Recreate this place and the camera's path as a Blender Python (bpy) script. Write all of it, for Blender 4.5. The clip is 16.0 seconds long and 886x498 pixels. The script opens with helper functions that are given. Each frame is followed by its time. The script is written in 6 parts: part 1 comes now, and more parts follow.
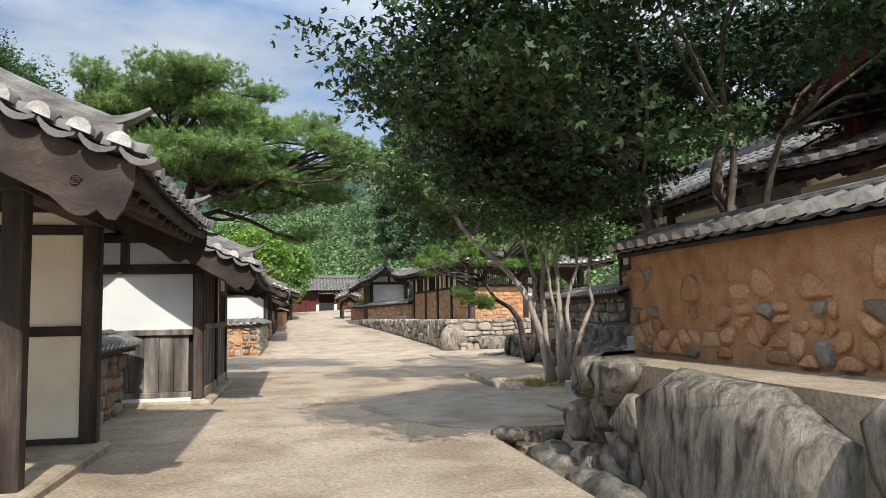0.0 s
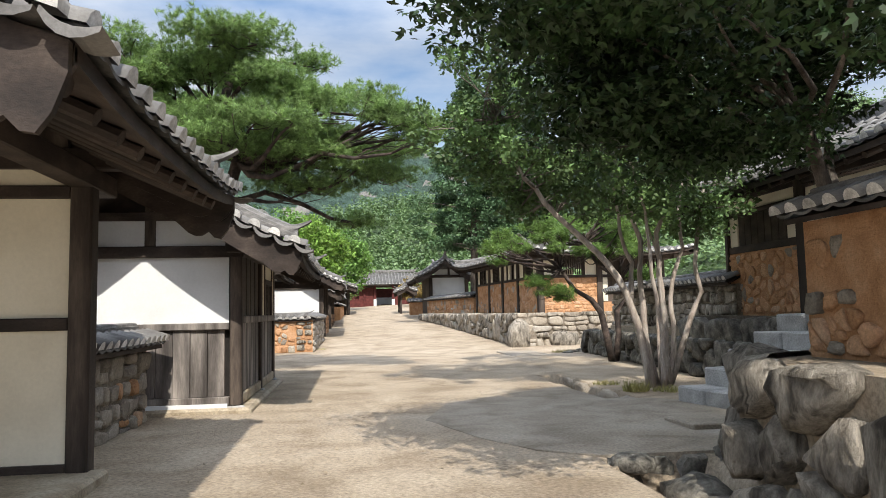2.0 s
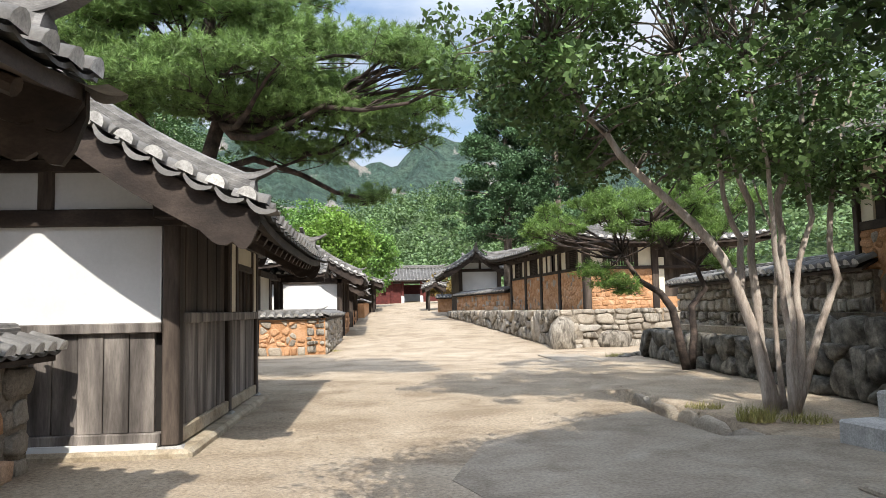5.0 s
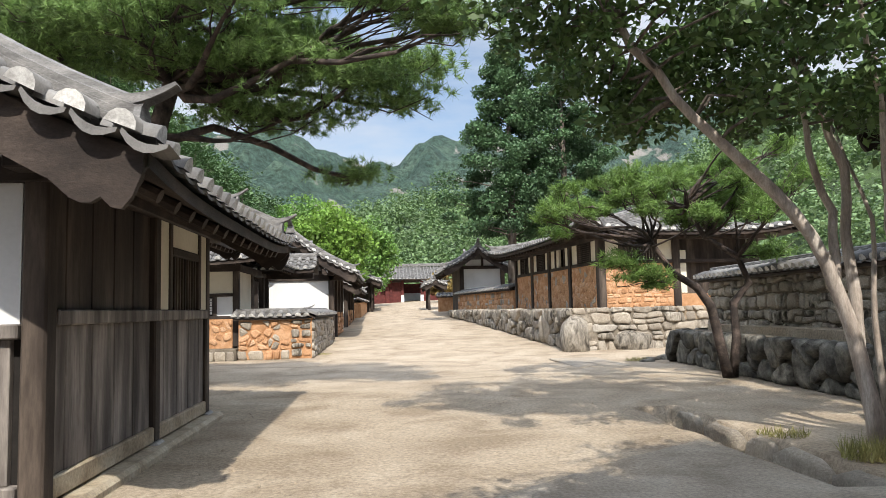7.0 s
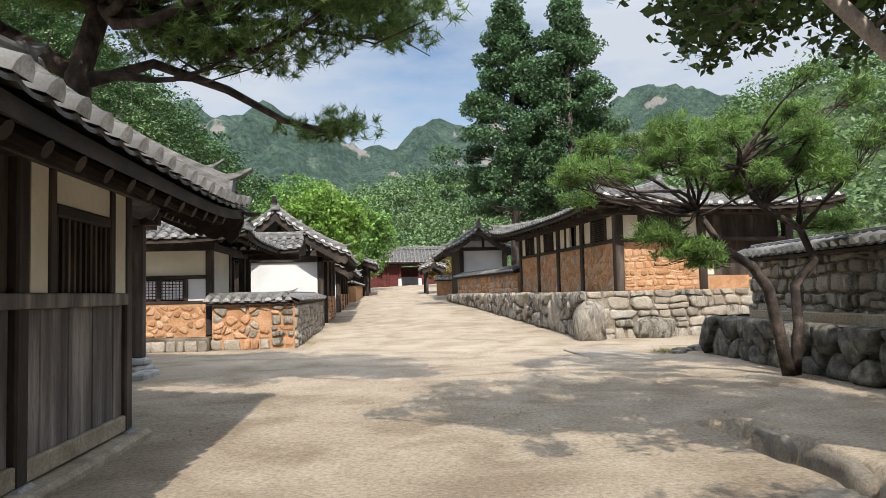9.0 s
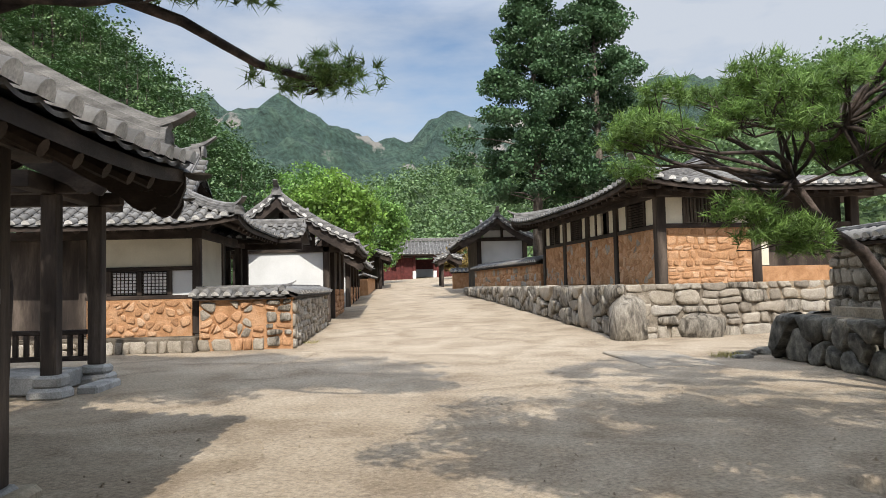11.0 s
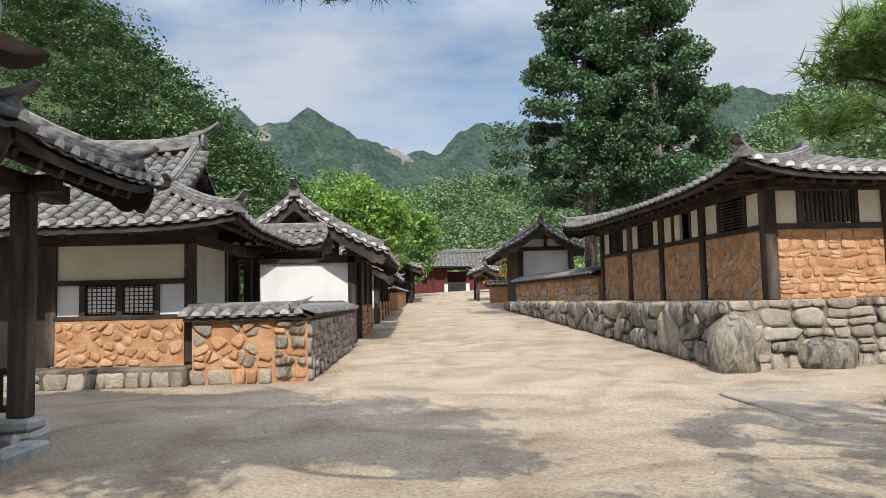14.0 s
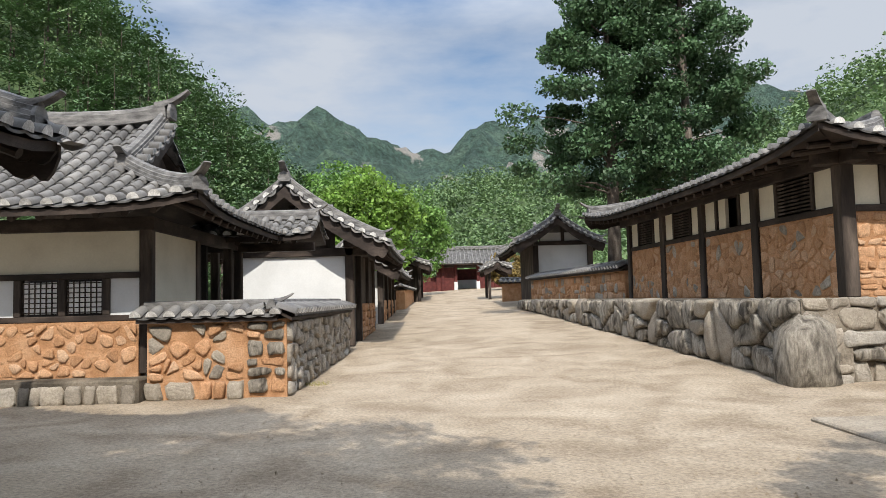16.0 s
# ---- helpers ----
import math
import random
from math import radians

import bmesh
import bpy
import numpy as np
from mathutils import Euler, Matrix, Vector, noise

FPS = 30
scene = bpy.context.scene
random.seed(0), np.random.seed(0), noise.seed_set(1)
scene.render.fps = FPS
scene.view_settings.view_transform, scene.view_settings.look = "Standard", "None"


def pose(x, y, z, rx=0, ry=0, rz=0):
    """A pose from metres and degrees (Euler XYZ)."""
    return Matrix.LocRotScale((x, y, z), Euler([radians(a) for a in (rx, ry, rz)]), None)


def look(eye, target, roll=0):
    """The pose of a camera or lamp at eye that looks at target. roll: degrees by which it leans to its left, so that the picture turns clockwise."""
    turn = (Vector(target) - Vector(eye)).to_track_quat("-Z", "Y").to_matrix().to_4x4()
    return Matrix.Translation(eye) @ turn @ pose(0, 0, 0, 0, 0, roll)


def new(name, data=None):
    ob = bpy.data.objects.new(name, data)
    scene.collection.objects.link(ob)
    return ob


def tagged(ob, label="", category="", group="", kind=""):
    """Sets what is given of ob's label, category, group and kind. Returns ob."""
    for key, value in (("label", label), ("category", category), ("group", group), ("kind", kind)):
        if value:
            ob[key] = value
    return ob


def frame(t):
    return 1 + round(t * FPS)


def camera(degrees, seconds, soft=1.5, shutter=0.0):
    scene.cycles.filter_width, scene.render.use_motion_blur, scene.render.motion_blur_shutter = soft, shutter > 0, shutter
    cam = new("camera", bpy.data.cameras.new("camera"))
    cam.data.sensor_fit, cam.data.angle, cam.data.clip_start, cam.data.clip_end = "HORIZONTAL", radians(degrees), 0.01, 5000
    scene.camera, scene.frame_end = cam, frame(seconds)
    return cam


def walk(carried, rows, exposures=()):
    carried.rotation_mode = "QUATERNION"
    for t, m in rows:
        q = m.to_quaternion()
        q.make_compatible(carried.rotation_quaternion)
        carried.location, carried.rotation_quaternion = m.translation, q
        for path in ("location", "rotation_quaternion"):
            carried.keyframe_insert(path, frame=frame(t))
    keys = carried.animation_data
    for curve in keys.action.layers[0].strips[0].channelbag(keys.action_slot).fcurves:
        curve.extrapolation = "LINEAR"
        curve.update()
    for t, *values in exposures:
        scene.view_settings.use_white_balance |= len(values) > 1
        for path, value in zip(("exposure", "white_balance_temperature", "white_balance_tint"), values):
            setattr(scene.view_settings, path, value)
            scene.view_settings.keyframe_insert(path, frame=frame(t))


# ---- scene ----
cam = camera(62.7, 16.0, soft=0.6)
METRES, EYE, TILT, LEAN, TURN = 20.0, 1.55, 0.0, 0.0, -11.6
ROWS = [
    (0.0, 0.0, 0.0, 0.0, 0.1, 5.17, 1.13),
    (0.5, -0.0079, 0.0269, 0.0003, 1.44, 5.36, 1.12),
    (1.0, -0.0142, 0.0592, -0.0008, 2.78, 5.3, 1.12),
    (1.5, -0.0203, 0.0897, -0.0025, 3.73, 5.1, 1.18),
    (2.0, -0.0216, 0.122, -0.0033, 4.54, 4.9, 1.21),
    (2.5, -0.0248, 0.1531, -0.0041, 5.21, 4.77, 1.23),
    (3.0, -0.0272, 0.1849, -0.005, 5.79, 4.69, 1.24),
    (3.5, -0.0316, 0.2172, -0.0055, 6.27, 4.69, 1.22),
    (4.0, -0.0352, 0.2496, -0.0043, 6.57, 4.75, 1.21),
    (6.5, -0.047, 0.4048, -0.0062, 7.04, 4.71, 1.26),
    (7.0, -0.051, 0.4358, -0.0066, 7.02, 4.72, 1.31),
    (7.5, -0.0544, 0.4665, -0.0071, 6.94, 4.75, 1.28),
    (8.0, -0.0589, 0.4978, -0.0073, 6.88, 4.52, 1.32),
    (8.5, -0.0633, 0.5279, -0.0071, 6.87, 4.03, 1.31),
    (9.0, -0.0674, 0.5605, -0.0071, 6.89, 3.47, 1.33),
    (11.5, -0.0911, 0.7122, -0.0059, 8.55, 2.93, 1.35),
    (12.0, -0.099, 0.7409, -0.0046, 9.04, 3.1, 1.36),
    (12.5, -0.1063, 0.7702, -0.003, 9.53, 3.28, 1.35),
    (13.0, -0.1169, 0.7993, -0.0018, 9.88, 3.53, 1.37),
    (13.5, -0.1251, 0.83, -0.0019, 10.16, 3.78, 1.37),
    (14.0, -0.1344, 0.8606, -0.0019, 10.34, 3.99, 1.4),
    (14.5, -0.1396, 0.8921, -0.0019, 10.52, 4.1, 1.41),
    (15.0, -0.1458, 0.9234, -0.0024, 10.75, 4.09, 1.43),
    (15.5, -0.1503, 0.9536, -0.0029, 10.96, 3.98, 1.43),
    (16.0, -0.1552, 0.9845, -0.0029, 11.14, 3.9, 1.46),
]
walk(cam, [(t, pose(0, 0, EYE, TILT, LEAN, TURN) @ pose(METRES * x, METRES * y, METRES * z, 90 + pitch, roll, yaw)) for t, x, y, z, yaw, pitch, roll in ROWS],
     exposures=[(0.0, 0.48), (1.5, 0.56), (3.0, 0.74), (6.5, 0.7), (9.0, 0.5), (12.5, 0.38), (16.0, 0.36)])

# ---- light ----
SUN_EL, SUN_AZ = radians(47), radians(176)  # azimuth clockwise from +y
world = bpy.data.worlds.new("sky")
scene.world = world
world.use_nodes = True
wn, wl = world.node_tree.nodes, world.node_tree.links
wn.clear()
sky = wn.new("ShaderNodeTexSky")
sky.sky_type, sky.sun_disc = "NISHITA", False
sky.sun_elevation, sky.sun_rotation = SUN_EL, SUN_AZ
sky.air_density, sky.dust_density = 1.0, 1.0
wco = wn.new("ShaderNodeTexCoord")
wmap = wn.new("ShaderNodeMapping")
wmap.inputs["Scale"].default_value = (1.0, 1.0, 3.2)
wnoise = wn.new("ShaderNodeTexNoise")
wnoise.inputs["Scale"].default_value, wnoise.inputs["Detail"].default_value = 2.9, 9
wnoise.inputs["Roughness"].default_value = 0.55
wramp = wn.new("ShaderNodeValToRGB")
wramp.color_ramp.elements[0].position, wramp.color_ramp.elements[1].position = 0.29, 0.58
wmix = wn.new("ShaderNodeMix")
wmix.data_type = "RGBA"
wmix.inputs["B"].default_value = (4.6, 5.0, 5.65, 1)
wbg = wn.new("ShaderNodeBackground")
wbg.inputs["Strength"].default_value = 0.1
wout = wn.new("ShaderNodeOutputWorld")
wl.new(wco.outputs["Generated"], wmap.inputs["Vector"])
wl.new(wmap.outputs[0], wnoise.inputs["Vector"])
wl.new(wnoise.outputs["Fac"], wramp.inputs["Fac"])
wl.new(wramp.outputs[0], wmix.inputs["Factor"])
wl.new(sky.outputs[0], wmix.inputs["A"])
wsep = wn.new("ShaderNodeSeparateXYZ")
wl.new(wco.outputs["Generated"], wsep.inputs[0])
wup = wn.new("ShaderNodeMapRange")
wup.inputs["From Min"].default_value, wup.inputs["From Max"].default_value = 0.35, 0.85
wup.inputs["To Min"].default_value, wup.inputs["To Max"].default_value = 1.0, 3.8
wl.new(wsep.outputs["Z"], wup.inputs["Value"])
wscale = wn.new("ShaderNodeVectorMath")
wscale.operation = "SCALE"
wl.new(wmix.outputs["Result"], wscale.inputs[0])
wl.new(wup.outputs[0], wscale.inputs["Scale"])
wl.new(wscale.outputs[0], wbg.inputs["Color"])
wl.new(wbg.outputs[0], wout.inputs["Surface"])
sun_data = bpy.data.lights.new("sun", "SUN")
sun_data.energy, sun_data.angle, sun_data.color = 4.2, radians(0.55), (1.0, 0.94, 0.84)
sun_dir = Vector((math.sin(SUN_AZ) * math.cos(SUN_EL), math.cos(SUN_AZ) * math.cos(SUN_EL), math.sin(SUN_EL)))
sun = new("sun", sun_data)
sun.matrix_world = look(sun_dir * 80, (0, 0, 0))

# ---- materials ----
def material(name, colors, scale=2.0, fine=30.0, rough=0.8, bump=0.3, depth=0.02, spread=0.0, stretch=(1, 1, 1),
             random_mix=None, island=False, spec=0.3, warp=0.0, translucent=0.0, fine_amount=0.35):
    """Node material: colours blended by broad noise, fine grain over it, bump from both; spread varies value per object or island."""
    m = bpy.data.materials.new(name)
    m.use_nodes = True
    n, l = m.node_tree.nodes, m.node_tree.links
    bsdf = n["Principled BSDF"]
    bsdf.inputs["Roughness"].default_value = rough
    bsdf.inputs["Specular IOR Level"].default_value = spec
    co = n.new("ShaderNodeTexCoord")
    mp = n.new("ShaderNodeMapping")
    mp.inputs["Scale"].default_value = stretch
    geo = n.new("ShaderNodeNewGeometry")
    l.new(geo.outputs["Position"], mp.inputs["Vector"])
    big = n.new("ShaderNodeTexNoise")
    big.inputs["Scale"].default_value, big.inputs["Detail"].default_value = scale, 5
    big.inputs["Distortion"].default_value = warp
    small = n.new("ShaderNodeTexNoise")
    small.inputs["Scale"].default_value, small.inputs["Detail"].default_value = fine, 8
    small.inputs["Roughness"].default_value = 0.72
    l.new(mp.outputs[0], big.inputs["Vector"])
    l.new(mp.outputs[0], small.inputs["Vector"])
    ramp = n.new("ShaderNodeValToRGB")
    els = ramp.color_ramp.elements
    while len(els) < len(colors):
        els.new(0.5)
    for i, c in enumerate(colors):
        els[i].position = 0.32 + 0.36 * i / max(1, len(colors) - 1)
        els[i].color = (*c, 1)
    l.new(big.outputs["Fac"], ramp.inputs["Fac"])
    col = ramp.outputs[0]
    rnd = None
    if spread or random_mix:
        if island:
            rnd = geo.outputs["Random Per Island"]
        else:
            info = n.new("ShaderNodeObjectInfo")
            rnd = info.outputs["Random"]
    if random_mix:
        rr = n.new("ShaderNodeValToRGB")
        rr.color_ramp.interpolation = "LINEAR"
        re = rr.color_ramp.elements
        while len(re) < len(random_mix):
            re.new(0.5)
        for i, c in enumerate(random_mix):
            re[i].position = i / max(1, len(random_mix) - 1)
            re[i].color = (*c, 1)
        l.new(rnd, rr.inputs["Fac"])
        mx = n.new("ShaderNodeMix")
        mx.data_type, mx.blend_type = "RGBA", "MIX"
        mx.inputs["Factor"].default_value = 0.65
        l.new(col, mx.inputs["A"])
        l.new(rr.outputs[0], mx.inputs["B"])
        col = mx.outputs["Result"]
    hsv = n.new("ShaderNodeHueSaturation")
    l.new(col, hsv.inputs["Color"])
    mr = n.new("ShaderNodeMapRange")
    mr.inputs["From Min"].default_value, mr.inputs["From Max"].default_value = 0.3, 0.7
    mr.inputs["To Min"].default_value, mr.inputs["To Max"].default_value = 1 - fine_amount, 1 + fine_amount
    l.new(small.outputs["Fac"], mr.inputs["Value"])
    val = mr.outputs[0]
    if spread:
        sr = n.new("ShaderNodeMapRange")
        sr.inputs["To Min"].default_value, sr.inputs["To Max"].default_value = 1 - spread, 1 + spread
        l.new(rnd, sr.inputs["Value"])
        mu = n.new("ShaderNodeMath")
        mu.operation = "MULTIPLY"
        l.new(val, mu.inputs[0])
        l.new(sr.outputs[0], mu.inputs[1])
        val = mu.outputs[0]
    l.new(val, hsv.inputs["Value"])
    l.new(hsv.outputs[0], bsdf.inputs["Base Color"])
    if bump:
        add = n.new("ShaderNodeMath")
        add.operation = "ADD"
        l.new(big.outputs["Fac"], add.inputs[0])
        l.new(small.outputs["Fac"], add.inputs[1])
        bp = n.new("ShaderNodeBump")
        bp.inputs["Strength"].default_value, bp.inputs["Distance"].default_value = bump, depth
        l.new(add.outputs[0], bp.inputs["Height"])
        l.new(bp.outputs[0], bsdf.inputs["Normal"])
    if translucent:
        tr = n.new("ShaderNodeBsdfTranslucent")
        l.new(hsv.outputs[0], tr.inputs["Color"])
        ms = n.new("ShaderNodeMixShader")
        ms.inputs[0].default_value = translucent
        l.new(bsdf.outputs[0], ms.inputs[1])
        l.new(tr.outputs[0], ms.inputs[2])
        l.new(ms.outputs[0], n["Material Output"].inputs["Surface"])
    return m


M_SAND = material("sandy_ground", [(0.235, 0.185, 0.132), (0.315, 0.257, 0.19), (0.375, 0.312, 0.236)], 0.9, 24, 0.95, 1.0, 0.026, spec=0.1, warp=0.7, fine_amount=0.42)
M_TILE = material("grey_roof_tile", [(0.08, 0.076, 0.074), (0.145, 0.14, 0.135), (0.21, 0.202, 0.19)], 2.0, 45, 0.75, 0.3, 0.006, spread=0.08, fine_amount=0.22)
M_RIDGE = material("ridge_tile", [(0.07, 0.066, 0.064), (0.14, 0.135, 0.13), (0.21, 0.2, 0.19)], 4.0, 45, 0.8, 0.4, 0.01, stretch=(1, 1, 3))
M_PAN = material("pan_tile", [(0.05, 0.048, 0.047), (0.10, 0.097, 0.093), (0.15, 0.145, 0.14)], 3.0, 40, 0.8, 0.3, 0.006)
M_MORTAR = material("tile_mortar", [(0.32, 0.31, 0.295), (0.46, 0.45, 0.43), (0.6, 0.59, 0.57)], 9, 50, 0.9, 0.3, 0.006, spread=0.25)
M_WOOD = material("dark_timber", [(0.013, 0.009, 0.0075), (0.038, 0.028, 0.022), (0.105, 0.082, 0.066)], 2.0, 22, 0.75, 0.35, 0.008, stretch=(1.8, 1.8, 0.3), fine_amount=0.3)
M_WOODH = material("dark_beam_timber", [(0.014, 0.0095, 0.0075), (0.03, 0.021, 0.0165), (0.062, 0.046, 0.037)], 2.0, 26, 0.7, 0.35, 0.008, stretch=(1, 1, 2))
M_BOARD = material("weathered_board", [(0.05, 0.043, 0.039), (0.125, 0.11, 0.1), (0.27, 0.24, 0.215)], 2.0, 22, 0.85, 0.45, 0.008, stretch=(2.4, 2.4, 0.3), spread=0.14, fine_amount=0.28)
M_SILL = material("sun_bleached_sill", [(0.20, 0.16, 0.11), (0.30, 0.25, 0.18), (0.38, 0.33, 0.25)], 3, 30, 0.85, 0.3, 0.008)
M_WHITE = material("white_lime_plaster", [(0.54, 0.545, 0.545), (0.60, 0.605, 0.605), (0.64, 0.645, 0.645)], 1.2, 25, 0.9, 0.12, 0.004, fine_amount=0.05)
M_CREAM = material("cream_plaster", [(0.58, 0.53, 0.42), (0.66, 0.61, 0.49), (0.71, 0.66, 0.54)], 1.2, 25, 0.9, 0.12, 0.004, fine_amount=0.06)
M_PAPER = material("window_paper", [(0.80, 0.79, 0.77), (0.86, 0.85, 0.83)], 3, 40, 0.9, 0.0, fine_amount=0.04)
M_CLAY = material("orange_clay", [(0.36, 0.19, 0.095), (0.46, 0.255, 0.135), (0.52, 0.315, 0.185)], 4.0, 34, 0.95, 0.9, 0.04, fine_amount=0.22, spec=0.1)
M_CLAYSTONE = material("clay_washed_stone", [(0.34, 0.185, 0.10), (0.46, 0.27, 0.15), (0.52, 0.345, 0.22)], 6.0, 34, 0.95, 0.9, 0.03, spread=0.18,
                       random_mix=[(0.40, 0.21, 0.11), (0.46, 0.255, 0.135), (0.48, 0.27, 0.15), (0.49, 0.30, 0.18), (0.42, 0.30, 0.21)], spec=0.1)
M_STONE = material("granite_rubble", [(0.19, 0.165, 0.135), (0.34, 0.30, 0.245), (0.47, 0.415, 0.34)], 5.0, 30, 0.9, 1.0, 0.05, spread=0.16,
                   random_mix=[(0.28, 0.24, 0.195), (0.35, 0.305, 0.25), (0.40, 0.345, 0.275), (0.32, 0.30, 0.27)], spec=0.15, fine_amount=0.3)
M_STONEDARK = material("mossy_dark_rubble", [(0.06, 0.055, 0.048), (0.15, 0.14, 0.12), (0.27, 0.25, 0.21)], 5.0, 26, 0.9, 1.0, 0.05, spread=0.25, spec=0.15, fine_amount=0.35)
M_BOULDER = material("stained_boulder", [(0.10, 0.088, 0.073), (0.26, 0.23, 0.19), (0.39, 0.348, 0.29), (0.48, 0.43, 0.36)], 4.6, 24, 0.9, 1.0, 0.11, spread=0.22, stretch=(1.3, 1.3, 0.45), spec=0.15, fine_amount=0.4, warp=0.8)
M_EARTH = material("packed_earth_joint", [(0.05, 0.042, 0.033), (0.115, 0.097, 0.075), (0.19, 0.16, 0.125)], 2, 22, 0.95, 0.7, 0.03, spec=0.1)
M_JOINT = material("tan_earth_joint", [(0.12, 0.10, 0.078), (0.19, 0.162, 0.128), (0.26, 0.225, 0.18)], 3, 24, 0.95, 0.6, 0.02, spec=0.1)
M_LIME = material("lime_joint", [(0.30, 0.28, 0.25), (0.40, 0.375, 0.34), (0.47, 0.45, 0.41)], 2, 24, 0.95, 0.5, 0.02, spec=0.1)
M_STEP = material("grey_granite", [(0.22, 0.215, 0.205), (0.31, 0.305, 0.29), (0.40, 0.39, 0.37)], 3, 45, 0.85, 0.35, 0.01, spread=0.12, spec=0.2)
M_SLAB = material("concrete_slab", [(0.2, 0.166, 0.126), (0.27, 0.23, 0.18), (0.32, 0.278, 0.222)], 1.3, 30, 0.92, 0.9, 0.018, spec=0.12, warp=0.6, fine_amount=0.36)
# red paint, its colour darkened to put the far gate in shade
M_RED = material("shade_darkened_red_timber", [(0.06, 0.012, 0.012), (0.085, 0.018, 0.016), (0.12, 0.028, 0.024)], 3, 30, 0.6, 0.2, 0.005)
M_GREEN = material("green_painted_timber", [(0.03, 0.09, 0.075), (0.045, 0.13, 0.105)], 3, 30, 0.6, 0.2, 0.005)
# near-black colour that paints the shade inside openings and behind gaps
M_DARK = material("painted_interior_shade", [(0.012, 0.01, 0.009), (0.02, 0.017, 0.015)], 2, 20, 0.9, 0.0)

# ---- building tools ----
def mesh_object(name, verts, faces, mats, parent=None, smooth=False, slots=None):
    me = bpy.data.meshes.new(name)
    me.from_pydata(verts, [], faces)
    for m in (mats if isinstance(mats, (list, tuple)) else [mats]):
        me.materials.append(m)
    if slots is not None:
        me.polygons.foreach_set("material_index", slots)
    if smooth:
        me.polygons.foreach_set("use_smooth", [True] * len(me.polygons))
    me.update()
    ob = new(name, me)
    ob.parent = parent
    return ob


def part(name, bm, mat, parent, label="", smooth=False):
    me = bpy.data.meshes.new(name)
    bmesh.ops.recalc_face_normals(bm, faces=bm.faces)
    bm.to_mesh(me)
    bm.free()
    me.materials.append(mat)
    if smooth:
        me.polygons.foreach_set("use_smooth", [True] * len(me.polygons))
    ob = new(name, me)
    ob.parent = parent
    if label:
        tagged(ob, label)
    return ob


def box_bm(lo, hi, bevel=0.012, wobble=0.0):
    bm = bmesh.new()
    bmesh.ops.create_cube(bm, size=1)
    c, s = [(a + b) / 2 for a, b in zip(lo, hi)], [abs(b - a) for a, b in zip(lo, hi)]
    for v in bm.verts:
        v.co = Vector([c[i] + v.co[i] * s[i] + random.uniform(-wobble, wobble) for i in range(3)])
    if bevel:
        bmesh.ops.bevel(bm, geom=bm.edges[:], offset=min(bevel, min(s) * 0.3), segments=1, affect="EDGES")
    return bm


def box(name, lo, hi, mat, parent=None, bevel=0.012, label="", wobble=0.0):
    return part(name, box_bm(lo, hi, bevel, wobble), mat, parent, label)


def empty(name, m=None):
    ob = new(name)
    ob.empty_display_size = 0.3
    if m is not None:
        ob.matrix_world = m
    return ob


def sweep(points, profile, closed=True, scales=None):
    """Verts and faces of a profile (side, up) swept along points that lie in an upright plane."""
    verts, faces, n = [], [], len(profile)
    for i, p in enumerate(points):
        p = Vector(p)
        a, b = Vector(points[max(0, i - 1)]), Vector(points[min(len(points) - 1, i + 1)])
        d = (b - a).normalized()
        side = d.cross(Vector((0, 0, 1)))
        side = side.normalized() if side.length > 1e-4 else Vector((1, 0, 0))
        up = side.cross(d).normalized()
        k = scales[i] if scales else 1
        k = k if isinstance(k, tuple) else (k, k)
        verts += [p + side * (s * k[0]) + up * (u * k[1]) for s, u in profile]
    m = n if closed else n - 1
    for i in range(len(points) - 1):
        for j in range(m):
            a, b = i * n + j, i * n + (j + 1) % n
            faces.append((a, b, b + n, a + n))
    if closed:
        faces += [tuple(range(n)), tuple(reversed(range(len(verts) - n, len(verts))))]
    return verts, faces


def ring(r, n=8, squash=1.0):
    return [(r * math.cos(2 * math.pi * i / n), r * squash * math.sin(2 * math.pi * i / n)) for i in range(n)]


def tube(name, points, radii, mat, parent, n=8):
    """A tapered limb through points."""
    verts, faces = [], []
    frame_up = Vector((0.31, 0.17, 0.93))
    for i, p in enumerate(points):
        a, b = Vector(points[max(0, i - 1)]), Vector(points[min(len(points) - 1, i + 1)])
        d = (b - a).normalized()
        s = d.cross(frame_up)
        s = s.normalized() if s.length > 0.05 else d.cross(Vector((1, 0, 0))).normalized()
        u = s.cross(d).normalized()
        for j in range(n):
            t = 2 * math.pi * j / n
            verts.append(Vector(p) + (s * math.cos(t) + u * math.sin(t)) * radii[i] * (1 + 0.1 * math.sin(3 * t + i)))
    for i in range(len(points) - 1):
        for j in range(n):
            a, b = i * n + j, i * n + (j + 1) % n
            faces.append((a, b, b + n, a + n))
    faces += [tuple(reversed(range(n))), tuple(range(len(verts) - n, len(verts)))]
    return mesh_object(name, verts, faces, mat, parent, smooth=True)


# -- tiles --
def cover_tile_mesh(name, length=0.34, r=0.09, end=False):
    verts, faces, slots, n = [], [], [], 6
    for y, k in ((0, 1.0), (length, 0.9)):
        for i in range(n + 1):
            a = math.pi * i / n
            verts.append((math.cos(a) * r * k, y, math.sin(a) * r * k * 1.05 + (0.012 if y == 0 else 0)))
    for i in range(n):
        faces.append((i, i + 1, i + n + 2, i + n + 1))
        slots.append(0)
    faces.append(tuple(reversed(range(n + 1))))
    slots.append(1 if end else 0)
    me = bpy.data.meshes.new(name)
    me.from_pydata(verts, [], faces)
    me.materials.append(M_TILE)
    me.materials.append(M_MORTAR)
    me.polygons.foreach_set("material_index", slots)
    me.polygons.foreach_set("use_smooth", [s == 0 and i < n for i, s in enumerate(slots)])
    return me


